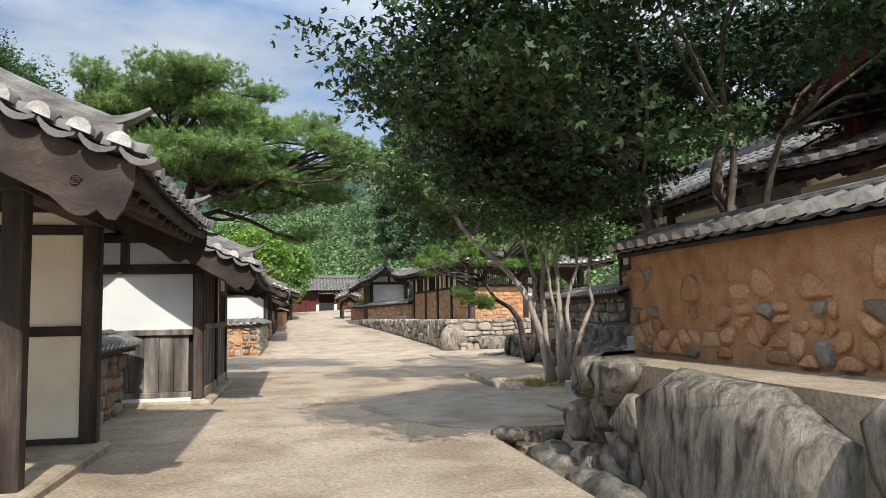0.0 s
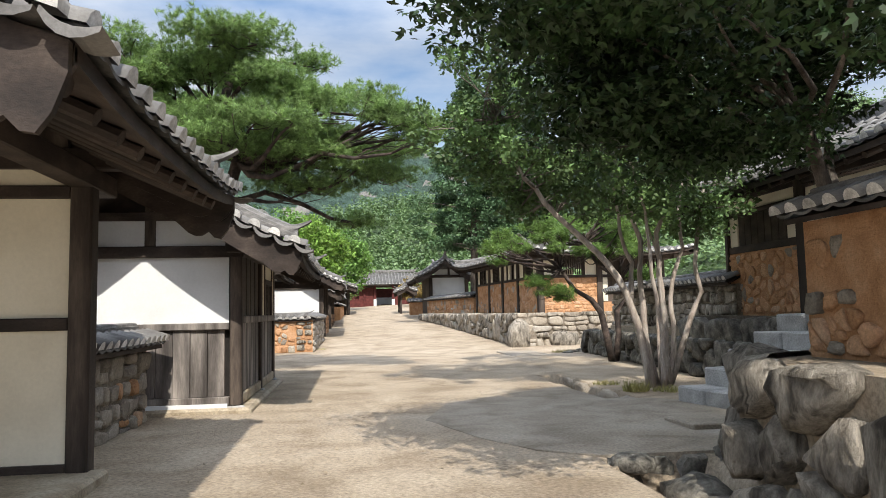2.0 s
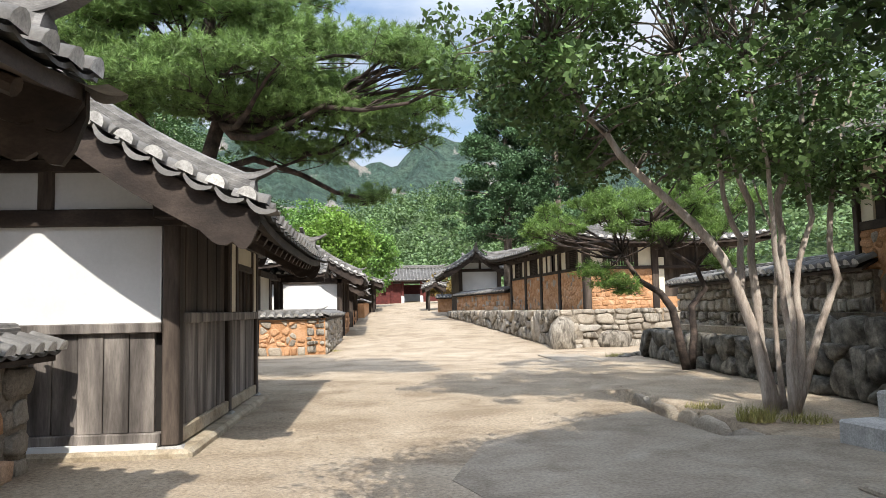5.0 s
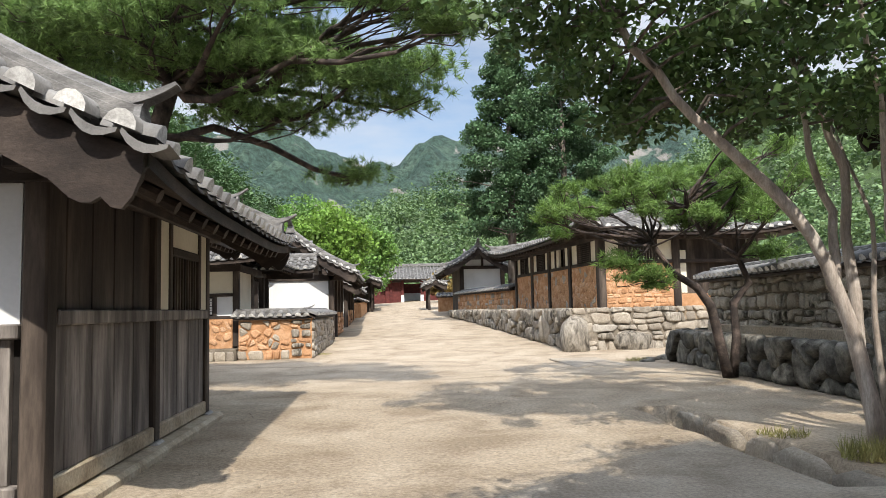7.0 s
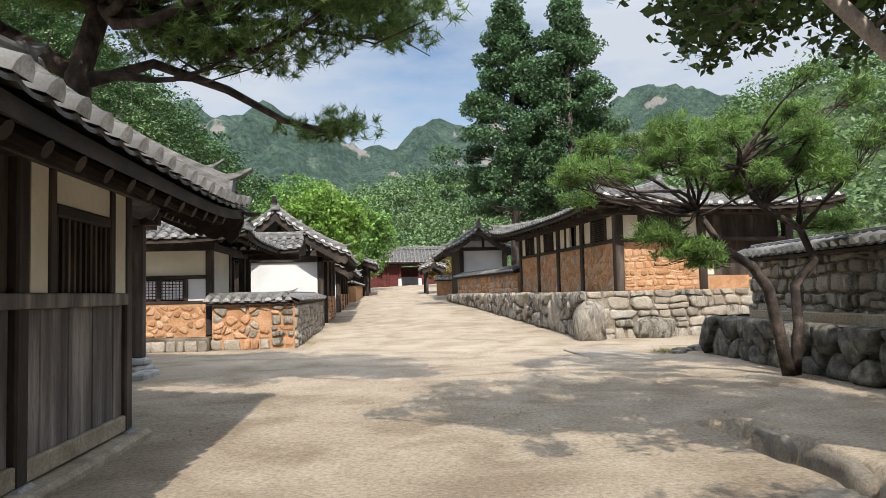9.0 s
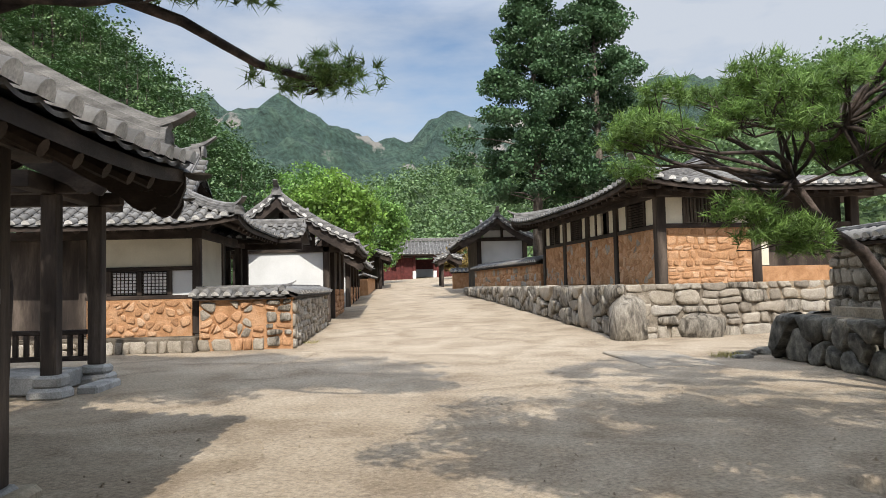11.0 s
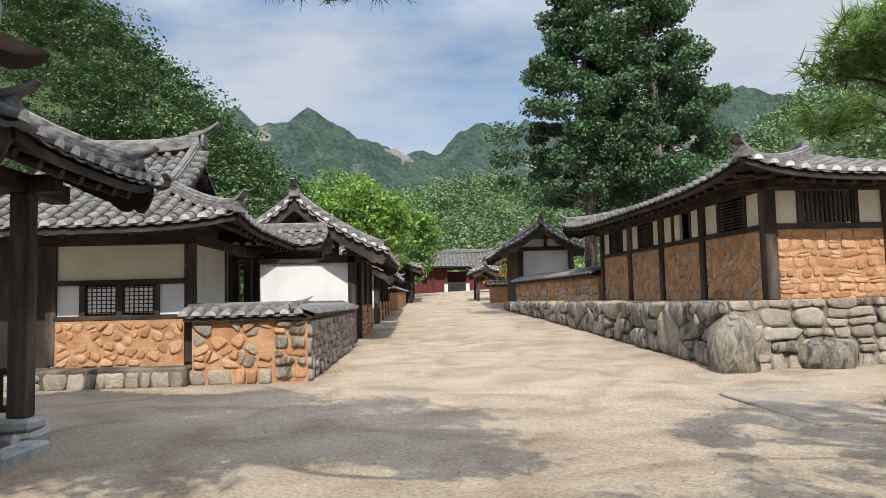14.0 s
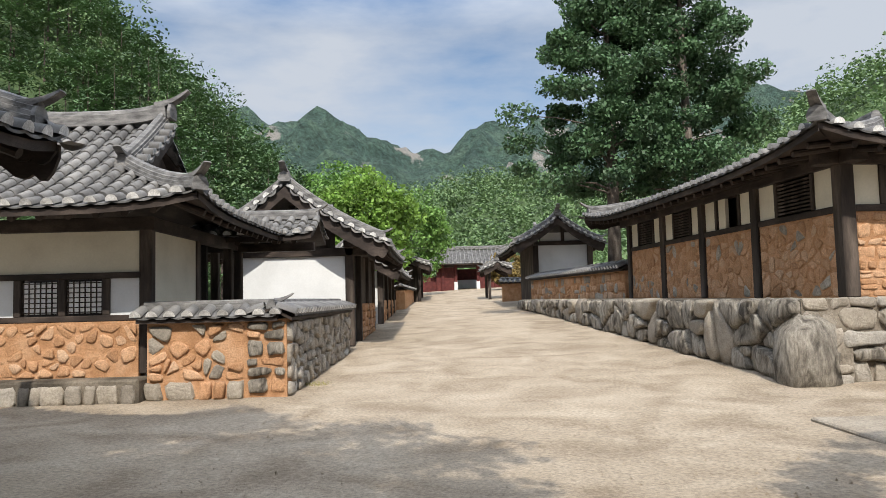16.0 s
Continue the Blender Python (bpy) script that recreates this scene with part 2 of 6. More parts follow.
COVER, COVER_END = cover_tile_mesh("cover_tile"), cover_tile_mesh("eave_tile", end=True, r=0.094)


def lay(mesh, name, parent, m):
    ob = new(name, mesh)
    ob.parent = parent
    ob.matrix_local = m
    return ob


def basis(origin, side, along, up):
    m = Matrix((side, along, up)).transposed().to_4x4()
    m.translation = origin
    return m


def slope(parent, origin, angle, L, D, z0, z1, lim=None, upturn=0.14, pitch=0.31, pieces=True, thick=0.1, name="roof_slope", rafters=0.0, sag=0.3, ends=True):
    """One tiled slope. origin: left end of the eave seen from outside; the eave runs along angle; slope climbs inward (left of it)."""
    ca, sa = math.cos(angle), math.sin(angle)
    du, dw = Vector((ca, sa, 0)), Vector((-sa, ca, 0))
    o = Vector((origin[0], origin[1], 0))
    lim = lim or (lambda u: D)

    def at(u, w, lift=0.0):
        s = w / D
        z = z0 + (z1 - z0) * ((1 - sag) * s + sag * s * s) + upturn * abs(2 * u / L - 1) ** 4 * (1 - min(1, s)) ** 2
        p = o + du * u + dw * w
        p.z = z + lift
        return p

    grp = empty(name)
    grp.parent = parent
    nu, nw = max(8, int(L / 0.5)), 9
    verts, faces = [], []
    for k in (0, 1):
        for i in range(nu + 1):
            u = L * i / nu
            for j in range(nw + 1):
                verts.append(at(u, max(0.02, lim(u)) * j / nw, -thick * k))
    row, lay_n = nw + 1, (nu + 1) * (nw + 1)
    for i in range(nu):
        for j in range(nw):
            a = i * row + j
            faces.append((a, a + row, a + row + 1, a + 1))
            b = a + lay_n
            faces.append((b, b + 1, b + row + 1, b + row))
    for i in range(nu):
        a = i * row
        faces.append((a, a + lay_n, a + row + lay_n, a + row))
    for i in (0, nu):
        for j in range(nw):
            a = i * row + j
            faces.append((a, a + 1, a + 1 + lay_n, a + lay_n))
    mesh_object("roof_deck", verts, faces, [M_WOODH], grp)
    # pan tiles between the rows, stepped course by course
    rows = int(round(L / pitch))
    step = L / rows
    pv, pf = [], []
    for r in range(rows):
        u0, w_max = (r + 0.5) * step, lim((r + 0.5) * step)
        if w_max < 0.15:
            continue
        courses = max(1, int(w_max / 0.24))
        for c in range(courses):
            wa, wb = w_max * c / courses - (0.05 if c == 0 else 0), w_max * (c + 1) / courses + 0.02
            base = len(pv)
            for w, lift in ((wa, 0.035), (wb, 0.006)):
                for k in range(5):
                    t = k / 4 * 2 - 1
                    pv.append(at(u0 + t * step * 0.5, max(0, w), lift + 0.035 * t * t) + dw * min(0, w))
            for k in range(5):
                t = k / 4 * 2 - 1
                pv.append(at(u0 + t * step * 0.5, max(0, wa), 0.008 + 0.03 * t * t) + dw * min(0, wa))
            for k in range(4):
                pf.append((base + k, base + k + 1, base + 6 + k, base + 5 + k))
                pf.append((base + 10 + k, base + 11 + k, base + 1 + k, base + k))
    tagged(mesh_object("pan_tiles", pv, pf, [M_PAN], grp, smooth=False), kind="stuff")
    # cover tiles
    jv, jf, js = [], [], []
    for r in range(rows + 1):
        u = min(L - 0.02, max(0.02, r * step))
        w_max = lim(u)
        if w_max < 0.2:
            continue
        count = max(1, int(w_max / 0.3))
        for c in range(count):
            w = w_max * c / count - (0.07 if c == 0 else 0)
            p, q = at(u, max(0, w), 0.045) + dw * min(0, w), at(u, min(w_max, w + 0.3), 0.045)
            along = (q - p).normalized()
            side = along.cross(Vector((0, 0, 1))).normalized()
            side = Matrix.Rotation(random.uniform(-0.02, 0.02), 3, along) @ side
            m = basis(p, side, along, side.cross(along))
            mesh = COVER_END if c == 0 and ends else COVER
            if pieces:
                lay(mesh, "roof_tile" if c else "eave_tile", grp, m)
            else:
                b = len(jv)
                jv += [m @ v.co for v in mesh.vertices]
                jf += [tuple(b + i for i in f.vertices) for f in mesh.polygons]
                js += [f.material_index for f in mesh.polygons]
    if jv:
        tagged(mesh_object("cover_tiles", jv, jf, [M_TILE, M_MORTAR], grp, slots=js), kind="stuff")
    # rafters under the eave
    if rafters:
        for r in range(int(L / 0.42)):
            u = 0.25 + r * 0.42
            if u > L - 0.15:
                break
            w_max = min(rafters, lim(u))
            if w_max < 0.4:
                continue
            a, b = at(u, 0.12, -thick - 0.06), at(u, w_max, -thick - 0.06)
            v, f = sweep([a, b], ring(0.055, 8))
            mesh_object("rafter", v, f, M_WOODH, grp)
    return at


RIDGE_PROFILE = [(-0.13, 0), (-0.13, 0.055), (-0.115, 0.06), (-0.115, 0.115), (-0.1, 0.12), (-0.1, 0.175), (-0.075, 0.185), (-0.06, 0.235), (0, 0.26),
                 (0.06, 0.235), (0.075, 0.185), (0.1, 0.175), (0.1, 0.12), (0.115, 0.115), (0.115, 0.06), (0.13, 0.055), (0.13, 0)]


def ridge(parent, points, k=1.0, tip_start=False, tip_end=True, name="ridge"):
    """Stacked-tile ridge through points, with upturned end tiles."""
    prof = [(s * k, u * k) for s, u in RIDGE_PROFILE]
    v, f = sweep(points, prof)
    ob = mesh_object(name, v, f, M_RIDGE, parent)
    for flag, a, b in ((tip_start, points[1], points[0]), (tip_end, points[-2], points[-1])):
        if not flag:
            continue
        a, b = Vector(a), Vector(b)
        d = (b - a)
        d.z *= 0.35
        d.normalize()
        pts, sc = [], []
        for i in range(7):
            t = i / 6
            pts.append(b + d * (-0.2 + 0.5 * t) * k + Vector((0, 0, (0.23 + 0.17 * t ** 2.0) * k)))
            sc.append((1 - 0.3 * t, 1 - 0.72 * t))
        v, f = sweep(pts, [(-0.1 * k, -0.09 * k), (-0.09 * k, 0.02 * k), (0, 0.05 * k), (0.09 * k, 0.02 * k), (0.1 * k, -0.09 * k), (0, -0.04 * k)], scales=sc)
        mesh_object("ridge_end_tile", v, f, M_RIDGE, ob)
        up = Vector((0, 0, 1))
        side = d.cross(up).normalized()
        pl = [(-0.13, 0.0), (-0.15, 0.1), (-0.1, 0.21), (0, 0.25), (0.1, 0.21), (0.15, 0.1), (0.13, 0.0)]
        vv = [b + d * (0.02 + q) * k + side * (s * k) + up * (u * k - 0.03) for q in (0, 0.05) for s, u in pl]
        ff = [tuple(range(7)), tuple(reversed(range(7, 14)))] + [(i, (i + 1) % 7, (i + 1) % 7 + 7, i + 7) for i in range(7)]
        mesh_object("ridge_face_tile", vv, ff, M_RIDGE, ob)
    return ob


def verge(parent, line, out, board=0.34, tiles=True):
    """Gable edge: short tiles that point outward, and the bargeboard below. line: points from ridge to eave; out: outward unit vector."""
    out = Vector(out)
    pts = [Vector(p) for p in line]
    dist, total = 0.1, sum((b - a).length for a, b in zip(pts, pts[1:]))
    if tiles:
        n = int(total / 0.3)
        for i in range(n):
            s = total * (i + 0.6) / n
            for a, b in zip(pts, pts[1:]):
                seg = (b - a).length
                if s <= seg:
                    p, d = a + (b - a) * (s / seg), (b - a).normalized()
                    break
                s -= seg
            up = d.cross(out).normalized()
            if up.z < 0:
                up = -up
            along = (-out + Vector((0, 0, 0.12))).normalized()
            side = along.cross(up).normalized()
            lay(COVER_END, "verge_tile", parent, basis(p + out * 0.2 + up * 0.05, side, along, side.cross(along)))
            # scalloped pan tile between
            base = p + d * (total / n * 0.5) + out * 0.19
            vv, ff = [], []
            for k in range(6):
                t = k / 5 * 2 - 1
                q = base + d * (t * total / n * 0.46) + up * (0.045 * t * t - 0.02)
                vv += [q, q - out * 0.3, q + up * 0.03, q - up * 0.028 * (1 - t * t)]
            for k in range(5):
                a4, b4 = k * 4, k * 4 + 4
                ff += [(a4, b4, b4 + 2, a4 + 2), (a4 + 3, b4 + 3, b4, a4), (a4 + 2, b4 + 2, b4 + 1, a4 + 1)]
            mesh_object("verge_pan_tile", vv, ff, [M_TILE], parent)
    fine = []
    for a, b in zip(pts, pts[1:]):
        fine += [a.lerp(b, k / 5) for k in range(5)]
    fine.append(pts[-1])

    def depth_at(s):
        """Depth of the board from ridge (0) to eave (1), with two carved lobes near the end."""
        if s < 0.78:
            return 0.8 + 0.4 * s
        if s < 0.9:
            return 1.1 + 0.2 * math.sin(math.pi * (s - 0.78) / 0.12)
        if s < 0.965:
            return 1.06 + 0.12 * math.sin(math.pi * (s - 0.9) / 0.065)
        return 1.06 - 20 * (s - 0.965)

    for off, dep, thick_ in ((0.02, board, 0.05), (-0.05, board * 0.62, 0.04)):
        vv, ff = [], []
        for i, p in enumerate(fine):
            hgt = dep * depth_at(i / (len(fine) - 1))
            q = p + out * (off + 0.06)
            top, bot = q + Vector((0, 0, -0.03)), q + Vector((0, 0, -0.03 - hgt))
            vv += [top, bot, bot - out * thick_, top - out * thick_]
        for i in range(len(fine) - 1):
            a = i * 4
            for j in range(4):
                ff.append((a + j, a + (j + 1) % 4, a + 4 + (j + 1) % 4, a + 4 + j))
        ff += [(3, 2, 1, 0), tuple(range(len(vv) - 4, len(vv)))]
        mesh_object("bargeboard", vv, ff, M_WOODH, parent)


# -- rubble --
def clip_cell(poly, p, q):
    """Part of poly nearer to p than to q."""
    mx, my, nx, ny = (p[0] + q[0]) / 2, (p[1] + q[1]) / 2, q[0] - p[0], q[1] - p[1]
    out = []
    for i in range(len(poly)):
        a, b = poly[i], poly[(i + 1) % len(poly)]
        da, db = (a[0] - mx) * nx + (a[1] - my) * ny, (b[0] - mx) * nx + (b[1] - my) * ny
        if da <= 0:
            out.append(a)
        if da * db < 0:
            t = da / (da - db)
            out.append((a[0] + (b[0] - a[0]) * t, a[1] + (b[1] - a[1]) * t))
    return out


def courses(width, height, sx, sy, rng):
    """Rough courses of lying stones, their beds uneven, some stones split or standing through."""
    beds = [0.0]
    while beds[-1] < height - 0.55 * sy:
        beds.append(min(height, beds[-1] + sy * rng.uniform(0.7, 1.4)))
    beds[-1] = height
    off = rng.uniform(0, 50)

    def bed(j, x):
        z = beds[j]
        return z if j in (0, len(beds) - 1) else z + 0.5 * sy * noise.noise((x / sx * 0.8, j * 7.3 + off, 0)) + 0.2 * sy * noise.noise((x / sx * 3, j * 3.1 + off, 4))

    res = []
    for j in range(len(beds) - 1):
        x = 0.0
        while x < width - 0.02:
            w = sx * rng.choice((0.55, 0.75, 0.95, 1.15, 1.5)) * rng.uniform(0.85, 1.15)
            if width - x - w < 0.4 * sx:
                w = width - x
            lean = rng.uniform(-0.24, 0.24) * sx if 0 < x and x + w < width else 0
            xa, xb, xm = x, x + w, x + w * rng.uniform(0.35, 0.65)
            lo, hi = [(xa, bed(j, xa)), (xm, bed(j, xm)), (xb, bed(j, xb))], [(xb + lean, bed(j + 1, xb)), (xm, bed(j + 1, xm)), (xa + lean * 0.5, bed(j + 1, xa))]
            if rng.random() < 0.14 and w > 0.7 * sx:
                mid = rng.uniform(0.4, 0.6)
                cut = [(a[0], a[1] + (b[1] - a[1]) * mid) for a, b in zip(lo, reversed(hi))]
                res += [lo + list(reversed(cut)), cut + hi]
            else:
                res.append(lo + hi)
            x += w
    return res


def cells(width, height, sx, sy, rng, jitter=0.46, lumpy=False):
    """Irregular cells that fill a rectangle."""
    if sy < 0.42 and sx < 1.0 and not lumpy:
        return courses(width, height, sx, sy, rng)
    pts, ny = [], max(1, round(height / sy))
    for j in range(ny):
        nx = max(1, round(width / (sx * rng.uniform(0.8, 1.25))))
        for i in range(nx):
            pts.append(((i + 0.5 + rng.uniform(-jitter, jitter)) * width / nx, (j + 0.5 + rng.uniform(-jitter, jitter) * 0.7) * height / ny))
    for k in range(int(len(pts) * 0.16) if len(pts) > 3 else 0):
        pts.append((rng.uniform(0.04, 0.96) * width, rng.uniform(0.05, 0.95) * height))
    if len(pts) > 12:
        pts = [p for p in pts if rng.random() > 0.2]
    res = []
    for p in pts:
        poly = [(0, 0), (width, 0), (width, height), (0, height)]
        near = sorted((q for q in pts if q is not p), key=lambda q: (q[0] - p[0]) ** 2 + (q[1] - p[1]) ** 2)[:14]
        for q in near:
            poly = clip_cell(poly, p, q)
            if len(poly) < 3:
                break
        if len(poly) >= 3:
            res.append(poly)
    return res


def stone_mesh(name, poly, gap, bulge, rng, mat):
    """A rounded stone filling a cell; x along, z up, bulging towards -y."""
    cx, cz = sum(p[0] for p in poly) / len(poly), sum(p[1] for p in poly) / len(poly)
    fine = []
    for i in range(len(poly)):
        a, b = poly[i], poly[(i + 1) % len(poly)]
        ln = math.hypot(b[0] - a[0], b[1] - a[1])
        if ln < 0.04:
            fine.append(((a[0] + b[0]) / 2, (a[1] + b[1]) / 2))
        else:
            fine.append((a[0] * 0.77 + b[0] * 0.23, a[1] * 0.77 + b[1] * 0.23))
            fine.append((a[0] * 0.23 + b[0] * 0.77, a[1] * 0.23 + b[1] * 0.77))
    size = min(max(p[0] for p in poly) - min(p[0] for p in poly), max(p[1] for p in poly) - min(p[1] for p in poly))
    verts, faces, n = [], [], len(fine)
    tx, tz = rng.uniform(-0.25, 0.25), rng.uniform(-0.25, 0.25)
    b = bulge * rng.uniform(0.45, 1.5)
    for k, y in ((1.0, 0.06), (0.98, -0.35 * b), (0.9, -0.85 * b), (0.6, -1.0 * b)):
        for x, z in fine:
            dx, dz = x - cx, z - cz
            ln = math.hypot(dx, dz) or 1
            kk = k * max(0.82, (ln - gap) / ln)
            j = 1 + rng.uniform(-0.12, 0.06)
            px, pz = dx * kk * j, dz * kk * j
            verts.append((px, y + (tx * px + tz * pz) * (0.35 if y < 0 else 0) + rng.uniform(-0.2, 0.2) * b * (y < -0.4 * b), pz))
    for r in range(3):
        for i in range(n):
            a, c = r * n + i, r * n + (i + 1) % n
            faces.append((a, c, c + n, a + n))
    faces.append(tuple(range(3 * n, 4 * n)))
    me = bpy.data.meshes.new(name)
    me.from_pydata(verts, [], faces)
    me.materials.append(mat)
    me.polygons.foreach_set("use_smooth", [True] * len(me.polygons))
    return me, (cx, cz)


def rubble(parent, a, b, z0, z1, sx, sy, mat, gap=0.018, bulge=0.05, seed=1, name="stone", outward=None, z0b=None, z1b=None, skip=0.0, alt=None, lumpy=False):
    """Stones over an upright face from a to b (plan points); the face looks to the right of a->b."""
    rng = random.Random(seed)
    a, b = Vector((*a, 0)), Vector((*b, 0))
    L = (b - a).length
    d = (b - a).normalized()
    n_in = Vector((-d.y, d.x, 0))
    z0b, z1b = z0 if z0b is None else z0b, z1 if z1b is None else z1b
    H = max(z1 - z0, z1b - z0b)
    if mat is M_CLAYSTONE:
        bulge *= 0.6
    for poly in cells(L, H, sx, sy, rng, lumpy=lumpy):
        if rng.random() < skip:
            continue
        t = sum(p[0] for p in poly) / len(poly) / L
        lo, hi = z0 + (z0b - z0) * t, z1 + (z1b - z1) * t
        k = (hi - lo) / H
        poly = [(x, z * k) for x, z in poly]
        m = alt[1] if alt and rng.random() < alt[0] else mat
        me, (cx, cz) = stone_mesh(name, poly, gap, bulge, rng, m)
        lay(me, name, parent, basis(a + n_in * (rng.uniform(-0.4, 0.08) * bulge) + d * cx + Vector((0, 0, lo + cz)), d, n_in, Vector((0, 0, 1))))


def rock(parent, x, y, z, sx, sy, sz, seed, mat, name="rock"):
    bm = bmesh.new()
    bmesh.ops.create_icosphere(bm, subdivisions=2, radius=1)
    for v in bm.verts:
        n = v.co.normalized()
        k = 1 + 0.42 * noise.noise(n * 1.3 + Vector((seed * 3.1, 0, 0))) + 0.2 * noise.noise(n * 3.2 + Vector((0, seed * 1.7, 0)))
        q = n * k
        m = max(abs(q.x), abs(q.y), abs(q.z))
        q = q * (0.6 + 0.4 / max(0.5, m))
        v.co = Vector((q.x * sx, q.y * sy, q.z * sz)) + Vector((x, y, z))
    return part(name, bm, mat, parent, smooth=True)


def wall_core(name, a, b, z0, z1, thick, mat, parent, z0b=None, z1b=None, inset=0.03):
    """Body of an upright wall whose face runs a->b; the body lies to the left of that line."""
    a, b = Vector((*a, 0)), Vector((*b, 0))
    d = (b - a).normalized()
    n_in = Vector((-d.y, d.x, 0))
    z0b, z1b = z0 if z0b is None else z0b, z1 if z1b is None else z1b
    inset = -0.008 if mat is M_CLAY else inset
    nseg = max(1, int((b - a).length / 0.4))
    verts, faces = [], []
    for i in range(nseg + 1):
        t = i / nseg
        p = a + (b - a) * t
        lo, hi = z0 + (z0b - z0) * t, z1 + (z1b - z1) * t
        for off, z in ((inset, lo), (inset, hi), (thick, hi), (thick, lo)):
            q = p + n_in * off
            verts.append((q.x, q.y, z))
    for i in range(nseg):
        for j in range(4):
            faces.append((i * 4 + j, i * 4 + (j + 1) % 4, i * 4 + 4 + (j + 1) % 4, i * 4 + 4 + j))
    faces += [(0, 1, 2, 3), tuple(reversed(range(len(verts) - 4, len(verts))))]
    return mesh_object(name, verts, faces, mat, parent)


def wall_cap(parent, a, b, z, za=None, width=0.62, rise=0.2, pieces=True, tip_a=False, tip_b=False, k=0.62):
    """Little tiled roof on a wall whose middle line runs a->b."""
    a, b = Vector((*a, 0)), Vector((*b, 0))
    L = (b - a).length
    d = (b - a).normalized()
    ang = math.atan2(d.y, d.x)
    nl = Vector((-d.y, d.x, 0))
    g = empty("tile_cap")
    g.parent = parent
    half = width / 2
    for s in (1, -1):
        o = a - nl * half if s == 1 else b + nl * half
        slope(g, o, ang if s == 1 else ang + math.pi, L, half, z, z + rise, upturn=0.0, pitch=0.27, pieces=pieces and s == 1, thick=0.05, name="cap_slope", sag=0.0)
    ridge(g, [a + Vector((0, 0, z + rise - 0.03)), a + (b - a) * 0.5 + Vector((0, 0, z + rise - 0.03)), b + Vector((0, 0, z + rise - 0.03))], k=k, tip_start=tip_a, tip_end=tip_b)
    return g

# ---- ground ----
def ground_z(x, y):
    s = max(0.0, y - 31.0)
    z = 0.036 * min(s, 75) + 0.0028 * max(-5, min(5, x - 2)) * min(s, 15)
    return z


def ditch_depth(x, y):
    d = 0.0
    for x0, x1, y0, y1, dep in ((2.52, 3.62, -6.0, 9.7, 0.42), (4.18, 4.78, 14.1, 18.75, 0.45)):
        wob = 0.06 * noise.noise((x * 0.7, y * 1.3, 3.0)) + 0.03 * noise.noise((0, y * 5, 7.0))
        ex, ey = min(x - x0 + wob, x1 - x - wob), min(y - y0, y1 - y + wob)
        e = min(ex, ey)
        if e > 0:
            d = max(d, dep * min(1, e / 0.12))
    return d


def build_ground():
    def ticks(*spans):
        out = []
        for a, b, s in spans:
            k = max(1, round((b - a) / s))
            out += [a + (b - a) * i / k for i in range(k)]
        return out + [spans[-1][1]]
    xs = ticks((-900, -100, 200), (-100, -12, 8), (-12, -4, 0.8), (-4, 2.2, 0.25), (2.2, 5.2, 0.06), (5.2, 12, 0.5), (12, 100, 8), (100, 900, 200))
    ys = ticks((-900, -40, 200), (-40, -4, 2), (-4, 4, 0.4), (4, 20, 0.11), (20, 56, 0.35), (56, 120, 3), (120, 1700, 250))
    verts, faces = [], []
    for y in ys:
        for x in xs:
            z = ground_z(x, y) - ditch_depth(x, y)
            if -12 < x < 12 and -4 < y < 110:
                z += 0.022 * noise.noise((x * 0.45, y * 0.45, 0)) + 0.010 * noise.noise((x * 1.9, y * 1.9, 4)) - 0.012
                z += 0.004 * noise.noise((x * 7, y * 2.5, 9))
            verts.append((x, y, z))
    nx = len(xs)
    for j in range(len(ys) - 1):
        for i in range(nx - 1):
            a = j * nx + i
            faces.append((a, a + 1, a + nx + 1, a + nx))
    ob = mesh_object("ground", verts, faces, M_SAND, smooth=True)
    tagged(ob, "pale sandy village street of packed earth", "ground", kind="structure")


build_ground()

# ---- left side ----
def post(parent, x, y, z0, z1, w=0.2, mat=None, stone=True):
    box("post", (x - w / 2, y - w / 2, z0), (x + w / 2, y + w / 2, z1), mat or M_WOOD, parent, bevel=0.018)
    if stone:
        box("post_stone", (x - w * 0.85, y - w * 0.85, z0 - 0.16), (x + w * 0.85, y + w * 0.85, z0 - 0.002), M_STEP, parent, bevel=0.04, wobble=0.02)


